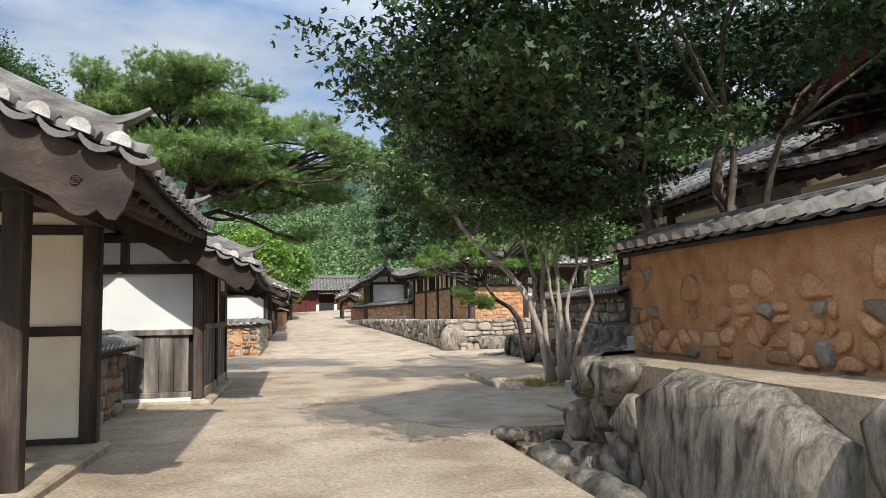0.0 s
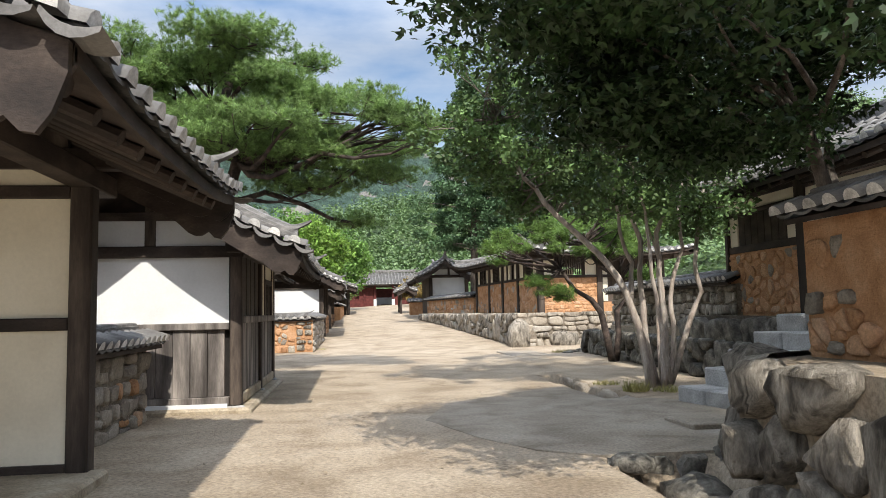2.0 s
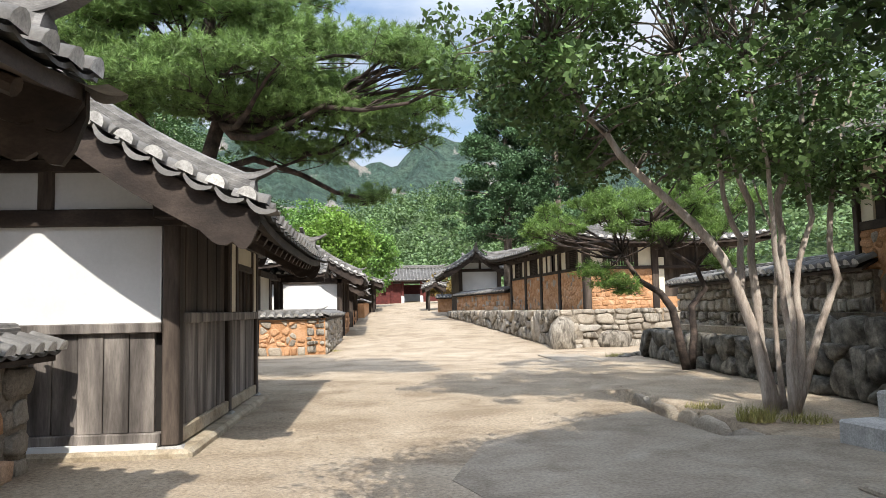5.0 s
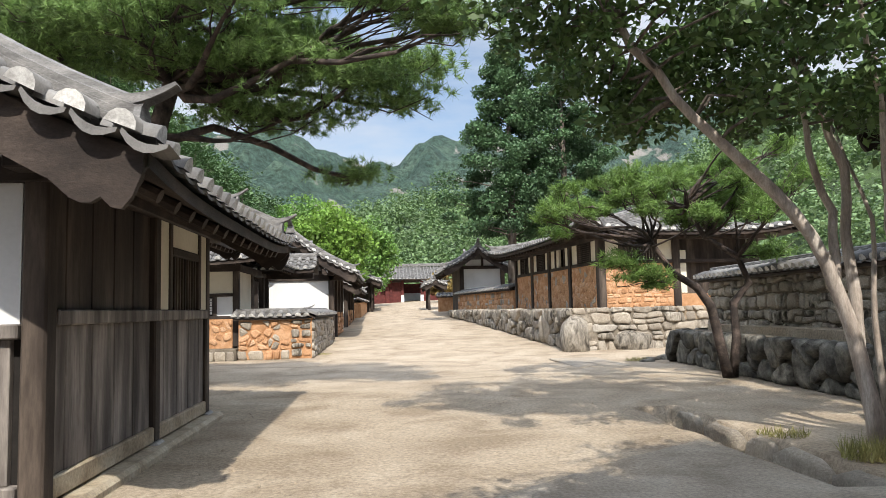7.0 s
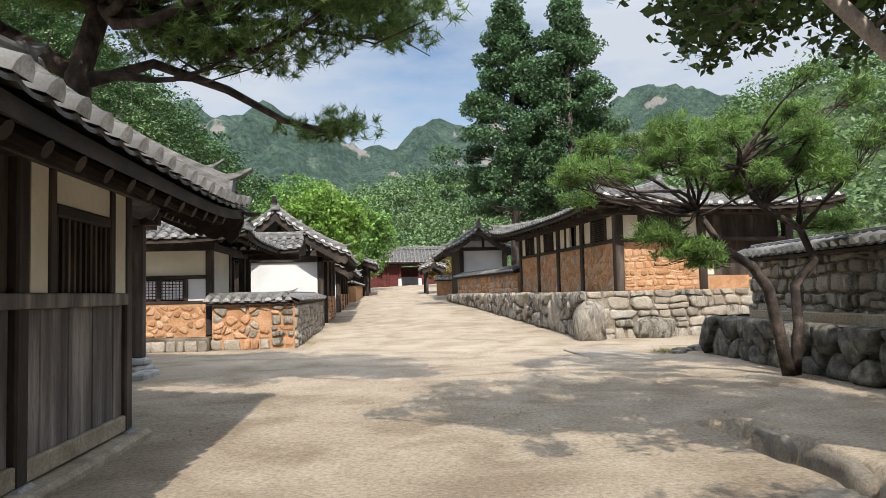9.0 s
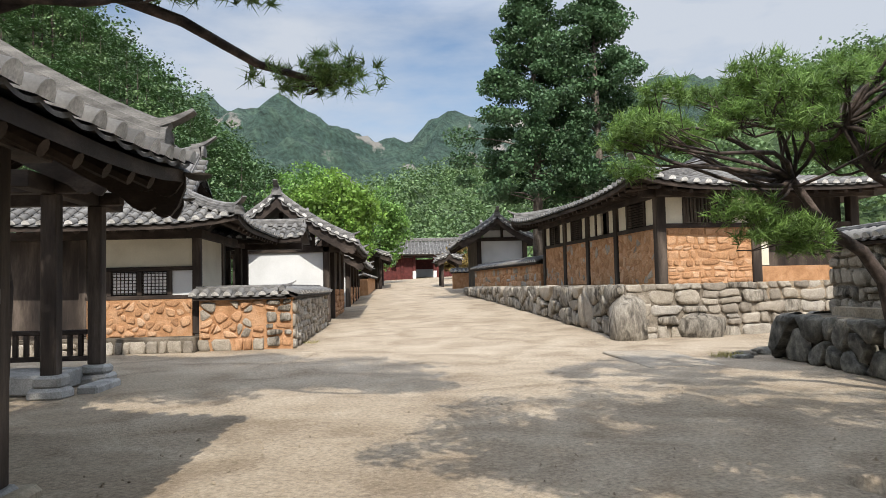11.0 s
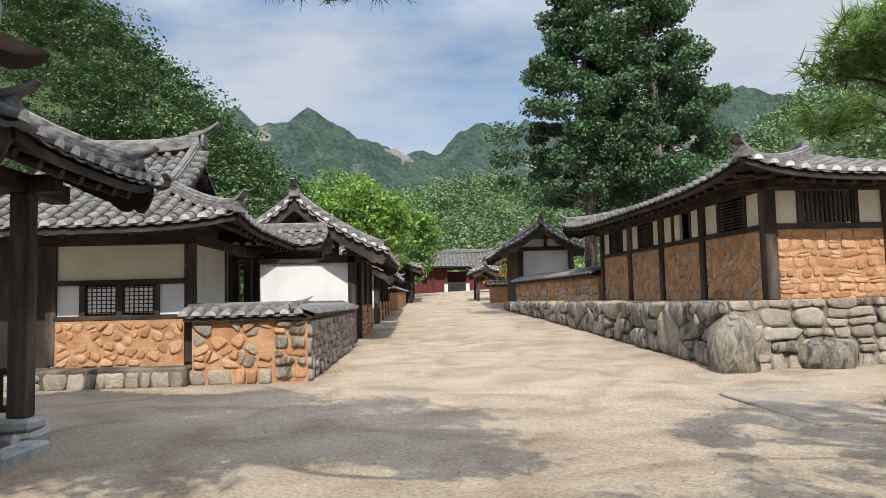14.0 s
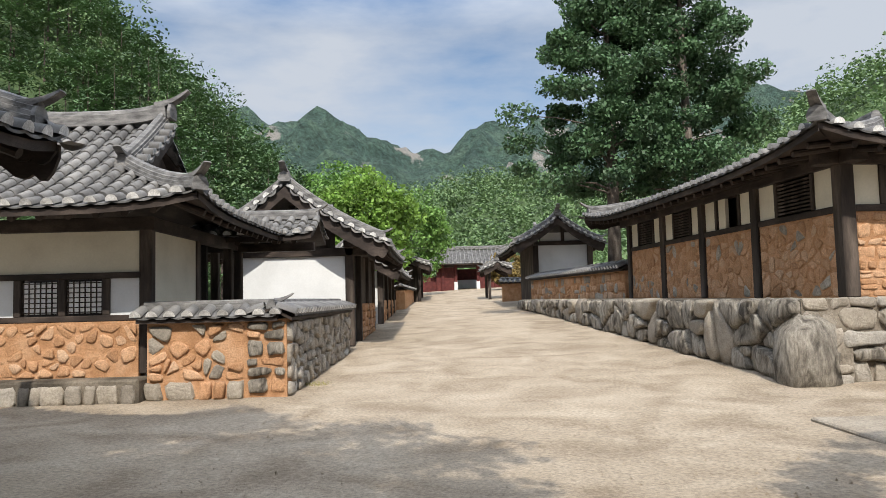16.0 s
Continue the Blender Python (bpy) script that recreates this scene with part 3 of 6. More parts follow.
def gable_house(name, x_eave, x_ridge, y0, y1, z_eave, z_ridge, label, ground=0.0, x_back=None, pieces=True, rafters=1.0, upturn=0.12, cut=0.4, board=0.34):
    """Gable roof with its ridge along y between y0 and y1; returns the thing and the two slope functions."""
    h = empty(name, Matrix.Translation((x_ridge, (y0 + y1) / 2, ground)))
    tagged(h, label, "house")
    h.matrix_world = Matrix.Identity(4)
    x_back = x_back if x_back is not None else 2 * x_ridge - x_eave
    L = y1 - y0
    east = slope(h, (x_eave, y0), math.pi / 2, L, x_eave - x_ridge, z_eave, z_ridge, pieces=pieces, rafters=rafters, upturn=upturn)
    west = slope(h, (x_back, y1), -math.pi / 2, L, x_ridge - x_back, z_eave, z_ridge, pieces=False, rafters=rafters, upturn=upturn)
    De, Dw = x_eave - x_ridge, x_ridge - x_back
    for u, out in ((0.0, (0, -1, 0)), (L, (0, 1, 0))):
        le = [east(u, De * (1 - i / 8)) for i in range(9)]
        lw = [west(L - u, Dw * (1 - i / 8)) for i in range(9)]
        inn = Vector(out) * -0.16
        for ln in (le, lw):
            verge(h, ln, out, board=board)
            ridge(h, [p + inn + Vector((0, 0, 0.1)) for p in (ln[:-1] if cut < 0.9 else ln[:-2])] + [ln[-1] * (1 - cut) + ln[-2] * cut + inn + Vector((0, 0, 0.1))], k=0.85)
    ridge(h, [(x_ridge, y0 + L * i / 8, z_ridge + 0.02 + 0.14 * abs(i / 4 - 1) ** 3) for i in range(9)], k=1.15, tip_start=True)
    return h, east, west


def infill(parent, name, lo, hi, mat):
    return box(name, lo, hi, mat, parent, bevel=0.0)


# gatehouse with an open porch bay
A, A_e, A_w = gable_house("tiled_porch_house", -1.2, -3.9, 5.95, 10.5, 2.68, 4.2, "old house with grey tile roof, dark timber frame and cream panels", upturn=0.1, cut=0.55, board=0.42)
for y in (7.15, 9.7):
    for x in (-2.45, -5.3):
        post(A, x, y, 0.06, 2.75, 0.2)
box("beam", (-2.56, 6.9, 2.72), (-2.34, 10.3, 2.92), M_WOODH, A)
box("beam", (-5.41, 6.9, 2.72), (-5.19, 10.3, 2.92), M_WOODH, A)
for y in (7.15, 9.7):
    box("cross_beam", (-5.9, y - 0.09, 2.9), (-1.9, y + 0.09, 3.1), M_WOODH, A)
infill(A, "wall_panel", (-5.2, 9.68, 0.16), (-2.55, 9.76, 2.72), M_CREAM)
box("back_wall", (-6.4, 9.9, 0.0), (-5.2, 10.05, 3.2), M_WOOD, A, bevel=0)
infill(A, "upper_panel", (-5.2, 9.68, 2.74), (-2.56, 9.74, 2.9), M_CREAM)
infill(A, "upper_boarding", (-5.2, 9.66, 3.1), (-2.6, 9.74, 3.3), M_WOOD)
infill(A, "gable_panel", (-5.2, 7.12, 3.1), (-2.6, 7.18, 3.5), M_CREAM)
for z in (0.1, 1.44, 2.68):
    box("rail", (-5.2, 9.62, z - 0.06), (-2.55, 9.8, z + 0.06), M_WOODH, A)
for x in (-3.45,):
    box("stud", (x - 0.09, 9.63, 0.1), (x + 0.09, 9.79, 2.7), M_WOOD, A)
box("porch_floor", (-5.4, 6.8, -0.1), (-2.2, 9.75, 0.09), M_SILL, A, bevel=0.03)

# house with the white gable wall and boarded street front
B, B_e, B_w = gable_house("boarded_house", -0.66, -3.05, 13.2, 19.75, 2.3, 3.84, "timber house with white gable panel, weathered boards and tile roof", board=0.34)
for x, y in ((-1.740, 14.25), (-4.35, 14.25), (-1.740, 16.75), (-1.740, 18.95), (-4.35, 18.95)):
    post(B, x, y, 0.1, 2.5, 0.18)
box("plinth", (-4.6, 14.05, -0.1), (-1.490, 19.2, 0.08), M_SILL, B, bevel=0.04)
infill(B, "white_panel", (-4.25, 14.2, 1.38), (-1.850, 14.28, 2.42), M_WHITE)
for x0, x1 in ((-4.25, -3.12), (-2.98, -1.890)):
    infill(B, "gable_panel", (x0, 14.21, 2.56), (x1, 14.27, 3.0 if x0 > -3 else 3.0), M_WHITE)
box("king_post", (-3.12, 14.16, 2.5), (-2.96, 14.32, 3.5), M_WOOD, B)
box("tie_beam", (-4.5, 14.13, 2.40), (-1.620, 14.35, 2.58), M_WOODH, B)
box("collar_beam", (-4.4, 14.15, 2.98), (-1.640, 14.33, 3.12), M_WOODH, B)
box("rail", (-4.25, 14.14, 1.27), (-1.840, 14.32, 1.38), M_BOARD, B)
box("sill", (-4.25, 14.15, 0.1), (-1.840, 14.31, 0.24), M_BOARD, B)
for i in range(9):
    x = -4.24 + i * 0.259
    box("board", (x, 14.19 + 0.008 * (i % 3), 0.24), (x + 0.252, 14.27, 1.27), M_BOARD, B, bevel=0.006)
# sheet coloured as shade, seen through the gaps between boards
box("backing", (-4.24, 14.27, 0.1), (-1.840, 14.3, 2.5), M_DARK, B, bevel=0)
infill(B, "plaster_base", (-4.2, 14.12, 0.06), (-1.860, 14.16, 0.14), M_WHITE)
# street front
box("eave_beam", (-1.860, 13.9, 2.46), (-1.620, 19.6, 2.68), M_WOODH, B)
box("eave_beam", (-4.46, 13.9, 2.46), (-4.24, 19.6, 2.68), M_WOODH, B)
box("sill", (-1.810, 14.36, 0.1), (-1.660, 18.9, 0.26), M_SILL, B)
box("rail", (-1.820, 14.36, 1.36), (-1.640, 18.9, 1.48), M_BOARD, B)
for i in range(9):
    y = 14.37 + i * 0.253
    box("board", (-1.790, y, 0.26), (-1.705 + 0.006 * (i % 2), y + 0.247, 1.36), M_BOARD, B, bevel=0.006)
    box("upper_board", (-1.790, y, 1.48), (-1.715 + 0.006 * (i % 2), y + 0.247, 2.46), M_WOOD, B, bevel=0.006)
for i in range(8):
    y = 16.87 + i * 0.253
    box("board", (-1.790, y, 0.26), (-1.705 + 0.006 * (i % 2), y + 0.247, 1.36), M_BOARD, B, bevel=0.006)
for y0, y1, z0, z1 in ((16.87, 17.15, 1.48, 2.46), (18.55, 18.89, 1.48, 2.46), (17.27, 18.43, 2.2, 2.46)):
    infill(B, "white_panel", (-1.770, y0, z0), (-1.664, y1, z1), M_CREAM)
for y in (17.21, 18.49):
    box("window_jamb", (-1.800, y - 0.06, 1.48), (-1.645, y + 0.06, 2.46), M_WOOD, B)
box("window_head", (-1.800, 17.27, 2.1), (-1.645, 18.43, 2.2), M_WOODH, B)
for i in range(10):
    y = 17.33 + i * 0.115
    box("window_bar", (-1.720, y, 1.48), (-1.680, y + 0.045, 2.1), M_WOOD, B, bevel=0.004)
box("inner_wall", (-4.3, 18.98, 0.1), (-1.840, 19.04, 2.5), M_WOOD, B, bevel=0)
box("back_wall", (-4.4, 14.36, 0.1), (-4.3, 18.9, 2.5), M_WHITE, B, bevel=0)

# low stone wall between the two houses
W1 = tagged(empty("low_stone_wall"), "low rubble stone wall with a grey tile cap", "wall", kind="structure")
wall_core("wall_body", (-2.95, 9.95), (-2.95, 13.7), -0.1, 1.02, 0.42, M_JOINT, W1, inset=0.0)
rubble(W1, (-2.95, 9.95), (-2.95, 13.7), -0.05, 1.02, 0.34, 0.24, M_STONE, gap=0.03, seed=3, alt=(0.12, M_CLAYSTONE))
rubble(W1, (-3.37, 9.95), (-2.95, 9.95), -0.05, 1.02, 0.3, 0.2, M_STONE, seed=4)
wall_cap(W1, (-3.16, 9.9), (-3.16, 13.85), 1.08, width=0.8, rise=0.2)

# open pavilion porch further on
C, C_e, C_w = gable_house("porch_pavilion", -2.75, -5.2, 23.75, 26.95, 3.0, 4.3, "dark open timber porch under a tile roof")
for x, y in ((-3.8, 24.3), (-3.8, 25.85), (-6.5, 24.3), (-6.5, 25.85)):
    post(C, x, y, 0.3, 2.85, 0.22)
    box("base_stone", (x - 0.24, y - 0.24, -0.05), (x + 0.24, y + 0.24, 0.14), M_STEP, C, bevel=0.05, wobble=0.02)
box("beam", (-3.97, 23.5, 2.85), (-3.73, 26.8, 3.08), M_WOODH, C)
box("beam", (-6.62, 23.5, 2.85), (-6.38, 26.8, 3.08), M_WOODH, C)
for y in (24.3, 25.85):
    box("cross_beam", (-6.9, y - 0.1, 2.86), (-3.4, y + 0.1, 3.06), M_WOODH, C)
box("porch_floor", (-6.6, 24.45, 0.0), (-3.95, 25.75, 0.28), M_STEP, C, bevel=0.03)
box("hand_rail", (-6.4, 25.81, 0.78), (-3.92, 25.89, 0.86), M_WOODH, C)
box("low_rail", (-6.4, 25.81, 0.36), (-3.92, 25.89, 0.44), M_WOODH, C)
for i in range(14):
    box("baluster", (-6.3 + i * 0.17, 25.82, 0.44), (-6.22 + i * 0.17, 25.88, 0.78), M_WOOD, C, bevel=0.01)
box("door_step", (-3.6, 24.62, -0.05), (-3.3, 25.55, 0.1), M_STEP, C, bevel=0.03)
box("back_wall", (-6.6, 24.4, 0.28), (-6.45, 25.75, 2.85), M_WOOD, C, bevel=0.01)

# house with lattice windows
D = tagged(empty("lattice_window_house"), "hip-and-gable tile roof house with cream plaster and orange stone base", "house")
DX0, DX1, DY = -9.4, -2.55, 30.55
DEE, DER, SK = 2.95, 5.0, 1.75
LD, DD = DX1 - DX0, 3.6
front = slope(D, (DX0, DY), 0.0, LD, DD, DEE, DER, lim=lambda u: DD if SK <= u <= LD - SK else max(0.0, min(DD, u, LD - u)), rafters=1.2, upturn=0.2)
LE = 2 * DD
east_d = slope(D, (DX1, DY), math.pi / 2, LE, DD, DEE, DER, lim=lambda u: max(0.0, min(SK, u, LE - u)), rafters=1.2, upturn=0.2)
back_d = slope(D, (DX1, DY + LE), math.pi, LD, DD, DEE, DER, lim=lambda u: DD if SK <= u <= LD - SK else max(0.0, min(DD, u, LD - u)), pieces=False)
ridge(D, [(DX0 + SK + (LD - 2 * SK) * i / 8, DY + DD, DER + 0.03 + 0.16 * abs(i / 4 - 1) ** 3) for i in range(9)], k=1.3, tip_end=True)
ridge(D, [front(LD - SK, DD - (DD - SK) * i / 6) + Vector((-0.1, 0, 0.08)) for i in range(7)], k=0.95)
ridge(D, [front(LD - SK * (1 - i / 5), SK * (1 - i / 5)) + Vector((0, 0, 0.06)) for i in range(6)], k=0.9)
verge(D, [front(LD - SK, DD - (DD - SK) * i / 6) for i in range(7)], (1, 0, 0), board=0.3)
gv = [front(LD - SK - 0.35, w) for w in (SK, DD)] + [Vector((DX1 - SK - 0.35, DY + LE - SK, front(LD - SK, SK).z))]
mesh_object("gable_infill", [p - Vector((0, 0, 0.12)) for p in gv] + [p - Vector((0.1, 0, 0.12)) for p in gv], [(0, 1, 2), (5, 4, 3)], M_WOOD, D)
FY = 31.95
for x in (-9.0, -6.55, -3.85):
    post(D, x, FY, 0.4, 2.9, 0.2, stone=False)
box("plinth", (-9.2, FY - 0.6, -0.1), (-3.75, FY + 0.1, 0.36), M_EARTH, D, bevel=0.03)
rubble(D, (-9.2, FY - 0.6), (-3.78, FY - 0.6), -0.05, 0.3, 0.35, 0.28, M_STONE, seed=11, name="plinth_stone")
wall_core("clay_wall", (-6.45, FY - 0.1), (-3.95, FY - 0.1), 0.3, 1.26, 0.25, M_CLAY, D)
rubble(D, (-6.45, FY - 0.1), (-3.95, FY - 0.1), 0.36, 1.24, 0.27, 0.14, M_CLAYSTONE, gap=0.03, bulge=0.05, seed=12, name="clay_stone", skip=0.22, lumpy=True)
box("rail", (-6.5, FY - 0.1, 1.26), (-3.9, FY + 0.1, 1.36), M_WOODH, D)
box("rail", (-6.5, FY - 0.1, 1.96), (-3.9, FY + 0.1, 2.06), M_WOODH, D)
infill(D, "cream_panel", (-6.45, FY - 0.03, 2.06), (-3.95, FY + 0.03, 2.75), M_CREAM)
box("eave_beam", (-9.2, FY - 0.13, 2.74), (-3.7, FY + 0.13, 2.96), M_WOODH, D)
infill(D, "white_panel", (-6.45, FY - 0.03, 1.36), (-5.95, FY + 0.03, 1.96), M_WHITE)
infill(D, "white_panel", (-4.5, FY - 0.03, 1.36), (-3.95, FY + 0.03, 1.96), M_WHITE)
win = empty("lattice_window")
win.parent = D
for x in (-5.95, -5.22, -4.5):
    box("window_post", (x - 0.06, FY - 0.08, 1.36), (x + 0.06, FY + 0.06, 1.96), M_WOOD, win)
box("window_paper", (-5.9, FY - 0.01, 1.4), (-4.55, FY + 0.01, 1.92), M_PAPER, win, bevel=0)
for k, x0 in enumerate((-5.89, -5.16)):
    for i in range(7):
        x = x0 + 0.02 + i * 0.56 / 6
        box("lattice_bar", (x - 0.009, FY - 0.03, 1.4), (x + 0.009, FY - 0.012, 1.92), M_WOOD, win, bevel=0)
    for i in range(7):
        z = 1.42 + i * 0.48 / 6
        box("lattice_bar", (x0, FY - 0.028, z - 0.009), (x0 + 0.6, FY - 0.012, z + 0.009), M_WOOD, win, bevel=0)
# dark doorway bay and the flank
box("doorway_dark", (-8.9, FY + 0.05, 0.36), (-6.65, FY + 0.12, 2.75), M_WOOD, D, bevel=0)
infill(D, "flank_panel", (-3.86, FY + 0.12, 0.36), (-3.8, 34.2, 2.75), M_CREAM)
for y in (34.3, 36.6):
    post(D, -3.85, y, 0.3, 2.9, 0.2, stone=False)
box("flank_beam", (-3.97, FY, 2.74), (-3.73, 37.2, 2.96), M_WOODH, D)
# added near-black sheet, painted shade for the depth of the house
box("interior_shade_sheet", (-9, 35.5, 0.2), (-4, 35.6, 2.8), M_DARK, D, bevel=0)

# garden wall that turns the corner
W2 = tagged(empty("corner_garden_wall"), "orange clay and rubble garden wall with tile cap", "wall", kind="structure")
wall_core("wall_body", (-3.72, 31.62), (-1.5, 31.62), -0.1, 1.24, 0.45, M_CLAY, W2)
rubble(W2, (-3.72, 31.62), (-2.15, 31.62), 0.28, 1.2, 0.3, 0.16, M_CLAYSTONE, gap=0.035, bulge=0.07, seed=21, name="clay_stone", skip=0.15, alt=(0.25, M_STONE), lumpy=True)
rubble(W2, (-2.15, 31.62), (-1.5, 31.62), 0.05, 1.2, 0.36, 0.2, M_BOULDER, gap=0.03, bulge=0.06, seed=22, name="stone", alt=(0.35, M_CLAYSTONE))
rubble(W2, (-3.95, 31.6), (-2.15, 31.6), -0.05, 0.3, 0.4, 0.3, M_STONE, gap=0.03, bulge=0.08, seed=23, name="stone", alt=(0.3, M_CLAYSTONE))
wall_core("street_wall_body", (-1.5, 31.62), (-1.38, 38.6), -0.1, 1.24, 0.45, M_LIME, W2, z1b=1.3)
rubble(W2, (-1.5, 31.62), (-1.38, 38.6), -0.03, 1.2, 0.26, 0.2, M_STONE, gap=0.022, bulge=0.06, seed=24, z0b=0.18, z1b=1.25, lumpy=True)
wall_cap(W2, (-3.85, 31.84), (-1.62, 31.84), 1.26, width=0.72, rise=0.17, tip_b=True)
wall_cap(W2, (-1.72, 31.5), (-1.6, 38.7), 1.26, width=0.66, rise=0.17)

# small gate roof behind the garden wall
Q = tagged(empty("inner_gate"), "small inner gate with dark posts and a low tile roof", "gate")
slope(Q, (-4.6, 36.0), 0.0, 2.75, 1.1, 2.95, 3.45, pieces=True, rafters=0.8, upturn=0.06)
slope(Q, (-1.85, 38.2), math.pi, 2.75, 1.1, 2.95, 3.45, pieces=False, upturn=0.06)
ridge(Q, [(-4.6 + 2.7 * i / 4, 37.1, 3.45) for i in range(5)], k=0.9, tip_end=True)
for x in (-4.3, -3.75):
    post(Q, x, 37.1, 0.15, 3.0, 0.18, stone=False)
box("lintel", (-4.5, 37.0, 2.7), (-1.95, 37.2, 2.9), M_WOODH, Q)

# second gable house on the street
E, E_e, E_w = gable_house("white_gable_house", -0.35, -3.1, 39.3, 47.6, 2.85, 4.6, "timber house with a white gable wall and grey tile roof", ground=0.2)
EY = 40.25
for x, y in ((-1.5, EY), (-4.7, EY), (-1.5, 42.2), (-1.5, 44.6), (-1.5, 46.9)):
    post(E, x, y, 0.25, 3.0, 0.24, stone=False)
infill(E, "white_panel", (-4.6, EY - 0.03, 1.2), (-1.62, EY + 0.03, 2.75), M_WHITE)
infill(E, "white_panel", (-4.6, EY - 0.03, 0.1), (-1.62, EY + 0.03, 1.2), M_WHITE)
box("tie_beam", (-5.2, EY - 0.12, 2.75), (-1.0, EY + 0.12, 2.98), M_WOODH, E)
infill(E, "gable_panel", (-4.4, EY - 0.03, 2.98), (-1.9, EY + 0.03, 3.5), M_WOOD)
box("king_post", (-3.18, EY - 0.08, 2.95), (-3.02, EY + 0.08, 4.2), M_WOOD, E)
box("eave_beam", (-1.62, 39.8, 2.95), (-1.38, 47.3, 3.16), M_WOODH, E)
# leaf coloured near-black, so the gateway's shade is in its colour
infill(E, "gate_leaf", (-1.6, 40.4, 0.2), (-1.54, 42.1, 2.95), M_DARK)
infill(E, "wall_panel", (-1.56, 42.3, 1.4), (-1.48, 46.8, 2.9), M_WOOD)
infill(E, "clay_wall", (-1.6, 42.3, 0.1), (-1.4, 46.8, 1.4), M_CLAY)
rubble(E, (-1.4, 42.3), (-1.4, 46.8), 0.35, 1.38, 0.32, 0.22, M_CLAYSTONE, seed=31, name="clay_stone")

# roofs beyond
F, F_e, F_w = gable_house("row_house", -0.55, -2.6, 49.3, 60.0, 2.55, 3.8, "low timber row house with tile roof", pieces=False, rafters=0)
infill(F, "street_wall", (-1.5, 49.9, 0.2), (-1.35, 59.5, 1.5), M_CLAY)
infill(F, "upper_wall", (-1.5, 49.9, 1.5), (-1.4, 59.5, 2.7), M_WOOD)
infill(F, "gable_wall", (-3.8, 49.9, 0.2), (-1.5, 50.0, 2.7), M_WHITE)
rubble(F, (-1.35, 49.9), (-1.35, 59.5), 0.4, 1.5, 0.5, 0.3, M_CLAYSTONE, seed=32, name="clay_stone")
for y in (49.9, 52.5, 55.0, 57.5):
    post(F, -1.4, y, 0.3, 2.7, 0.24, stone=False)
W3 = tagged(empty("far_garden_wall"), "far clay garden wall with tile cap", "wall", kind="structure")
wall_core("wall_body", (-0.9, 61.0), (-0.6, 78.0), 0.5, 2.0, 0.5, M_CLAY, W3, z0b=1.0, z1b=2.4)
wall_cap(W3, (-1.15, 61.0), (-0.85, 78.0), 2.1, width=0.8, rise=0.2, pieces=False)
G, G_e, G_w = gable_house("far_gate", 0.5, -1.6, 70.0, 79.0, 3.7, 4.7, "far small gate under a tile roof", pieces=False, rafters=0)
for x, y in ((-0.3, 70.8), (-0.3, 78.2), (-2.8, 70.8)):
    post(G, x, y, 1.2, 3.8, 0.22, stone=False)
infill(G, "gate_wall", (-2.8, 71.0, 1.2), (-0.4, 71.1, 3.8), M_WOOD)

# ---- right side ----
def RX(y, x0):
    """x of a line that runs with the right row of houses, through x0 at y=31.5."""
    return x0 - 0.085 * (y - 31.5)


# terrace retaining wall under the right row
T1 = tagged(empty("terrace_wall"), "tall retaining wall of big granite rubble stones", "wall", kind="structure")
ys = [31.3, 37.0, 43.0, 49.0, 53.5]
for i in range(4):
    ya, yb = ys[i], ys[i + 1]
    pa, pb = (RX(yb, 6.62), yb), (RX(ya, 6.62), ya)
    za, zb = ground_z(6, yb) - 0.05, ground_z(6, ya) - 0.05
    ta, tb = 1.36 + 0.0 * i, 1.36
    wall_core("wall_body", pa, pb, za - 0.2, 1.33, 0.8, M_JOINT, T1, z0b=zb - 0.2, inset=0.0)
    rubble(T1, pa, pb, za, 1.34, 0.6, 0.52, M_BOULDER, gap=0.012, bulge=0.13, seed=40 + i, z0b=zb, z1b=1.38, alt=(0.3, M_STONE))
wall_core("wall_body", (6.62, 31.3), (12.5, 32.2), -0.2, 1.33, 0.8, M_JOINT, T1, inset=0.0)
rubble(T1, (6.62, 31.3), (12.5, 32.2), -0.05, 1.36, 0.55, 0.26, M_STONE, gap=0.012, bulge=0.07, seed=46, alt=(0.15, M_BOULDER))
rock(T1, 6.72, 31.45, 0.45, 0.42, 0.5, 0.72, 5, M_BOULDER, "boulder")
rock(T1, 8.6, 31.6, 0.2, 0.6, 0.4, 0.42, 9, M_BOULDER, "boulder")
tv = [(6.7, 31.4, 1.32), (13, 32.2, 1.35), (14, 60, 1.5), (RX(53.5, 6.7), 53.5, 1.36), (6.7, 31.4, 0.9), (13, 32.2, 0.9), (14, 60, 0.9), (RX(53.5, 6.7), 53.5, 0.9)]
tagged(mesh_object("terrace_ground", tv, [(0, 1, 2, 3), (7, 6, 5, 4), (0, 4, 5, 1), (1, 5, 6, 2), (2, 6, 7, 3), (3, 7, 4, 0)], M_SAND), "packed earth terrace behind the retaining wall", "ground", kind="structure")

# house on the terrace
R = tagged(empty("terrace_house"), "long timber house with clay stone panels, cream plaster and tile roof", "house")
rot = math.atan(0.085)
RM = Matrix.Translation((7.85, 32.1, 0)) @ Matrix.Rotation(rot, 4, "Z")
R.matrix_world = RM
# local frame: x into the house, y along the street front
RW, RL = 5.6, 10.3
EV, Z0, Z1 = 1.1, 3.72, 4.8
SW = RW + 2 * EV
SL = RL + 2 * EV
DR = SW / 2
south_r = slope(R, (-EV, -EV), 0.0, SW, DR, Z0, Z1 , lim=lambda u: max(0.0, min(DR, u, SW - u)), rafters=1.2, upturn=0.35)
west_r = slope(R, (-EV, RL + EV), -math.pi / 2, SL, DR, Z0, Z1, lim=lambda u: max(0.0, min(DR, SL - u)), rafters=1.2, upturn=0.3)
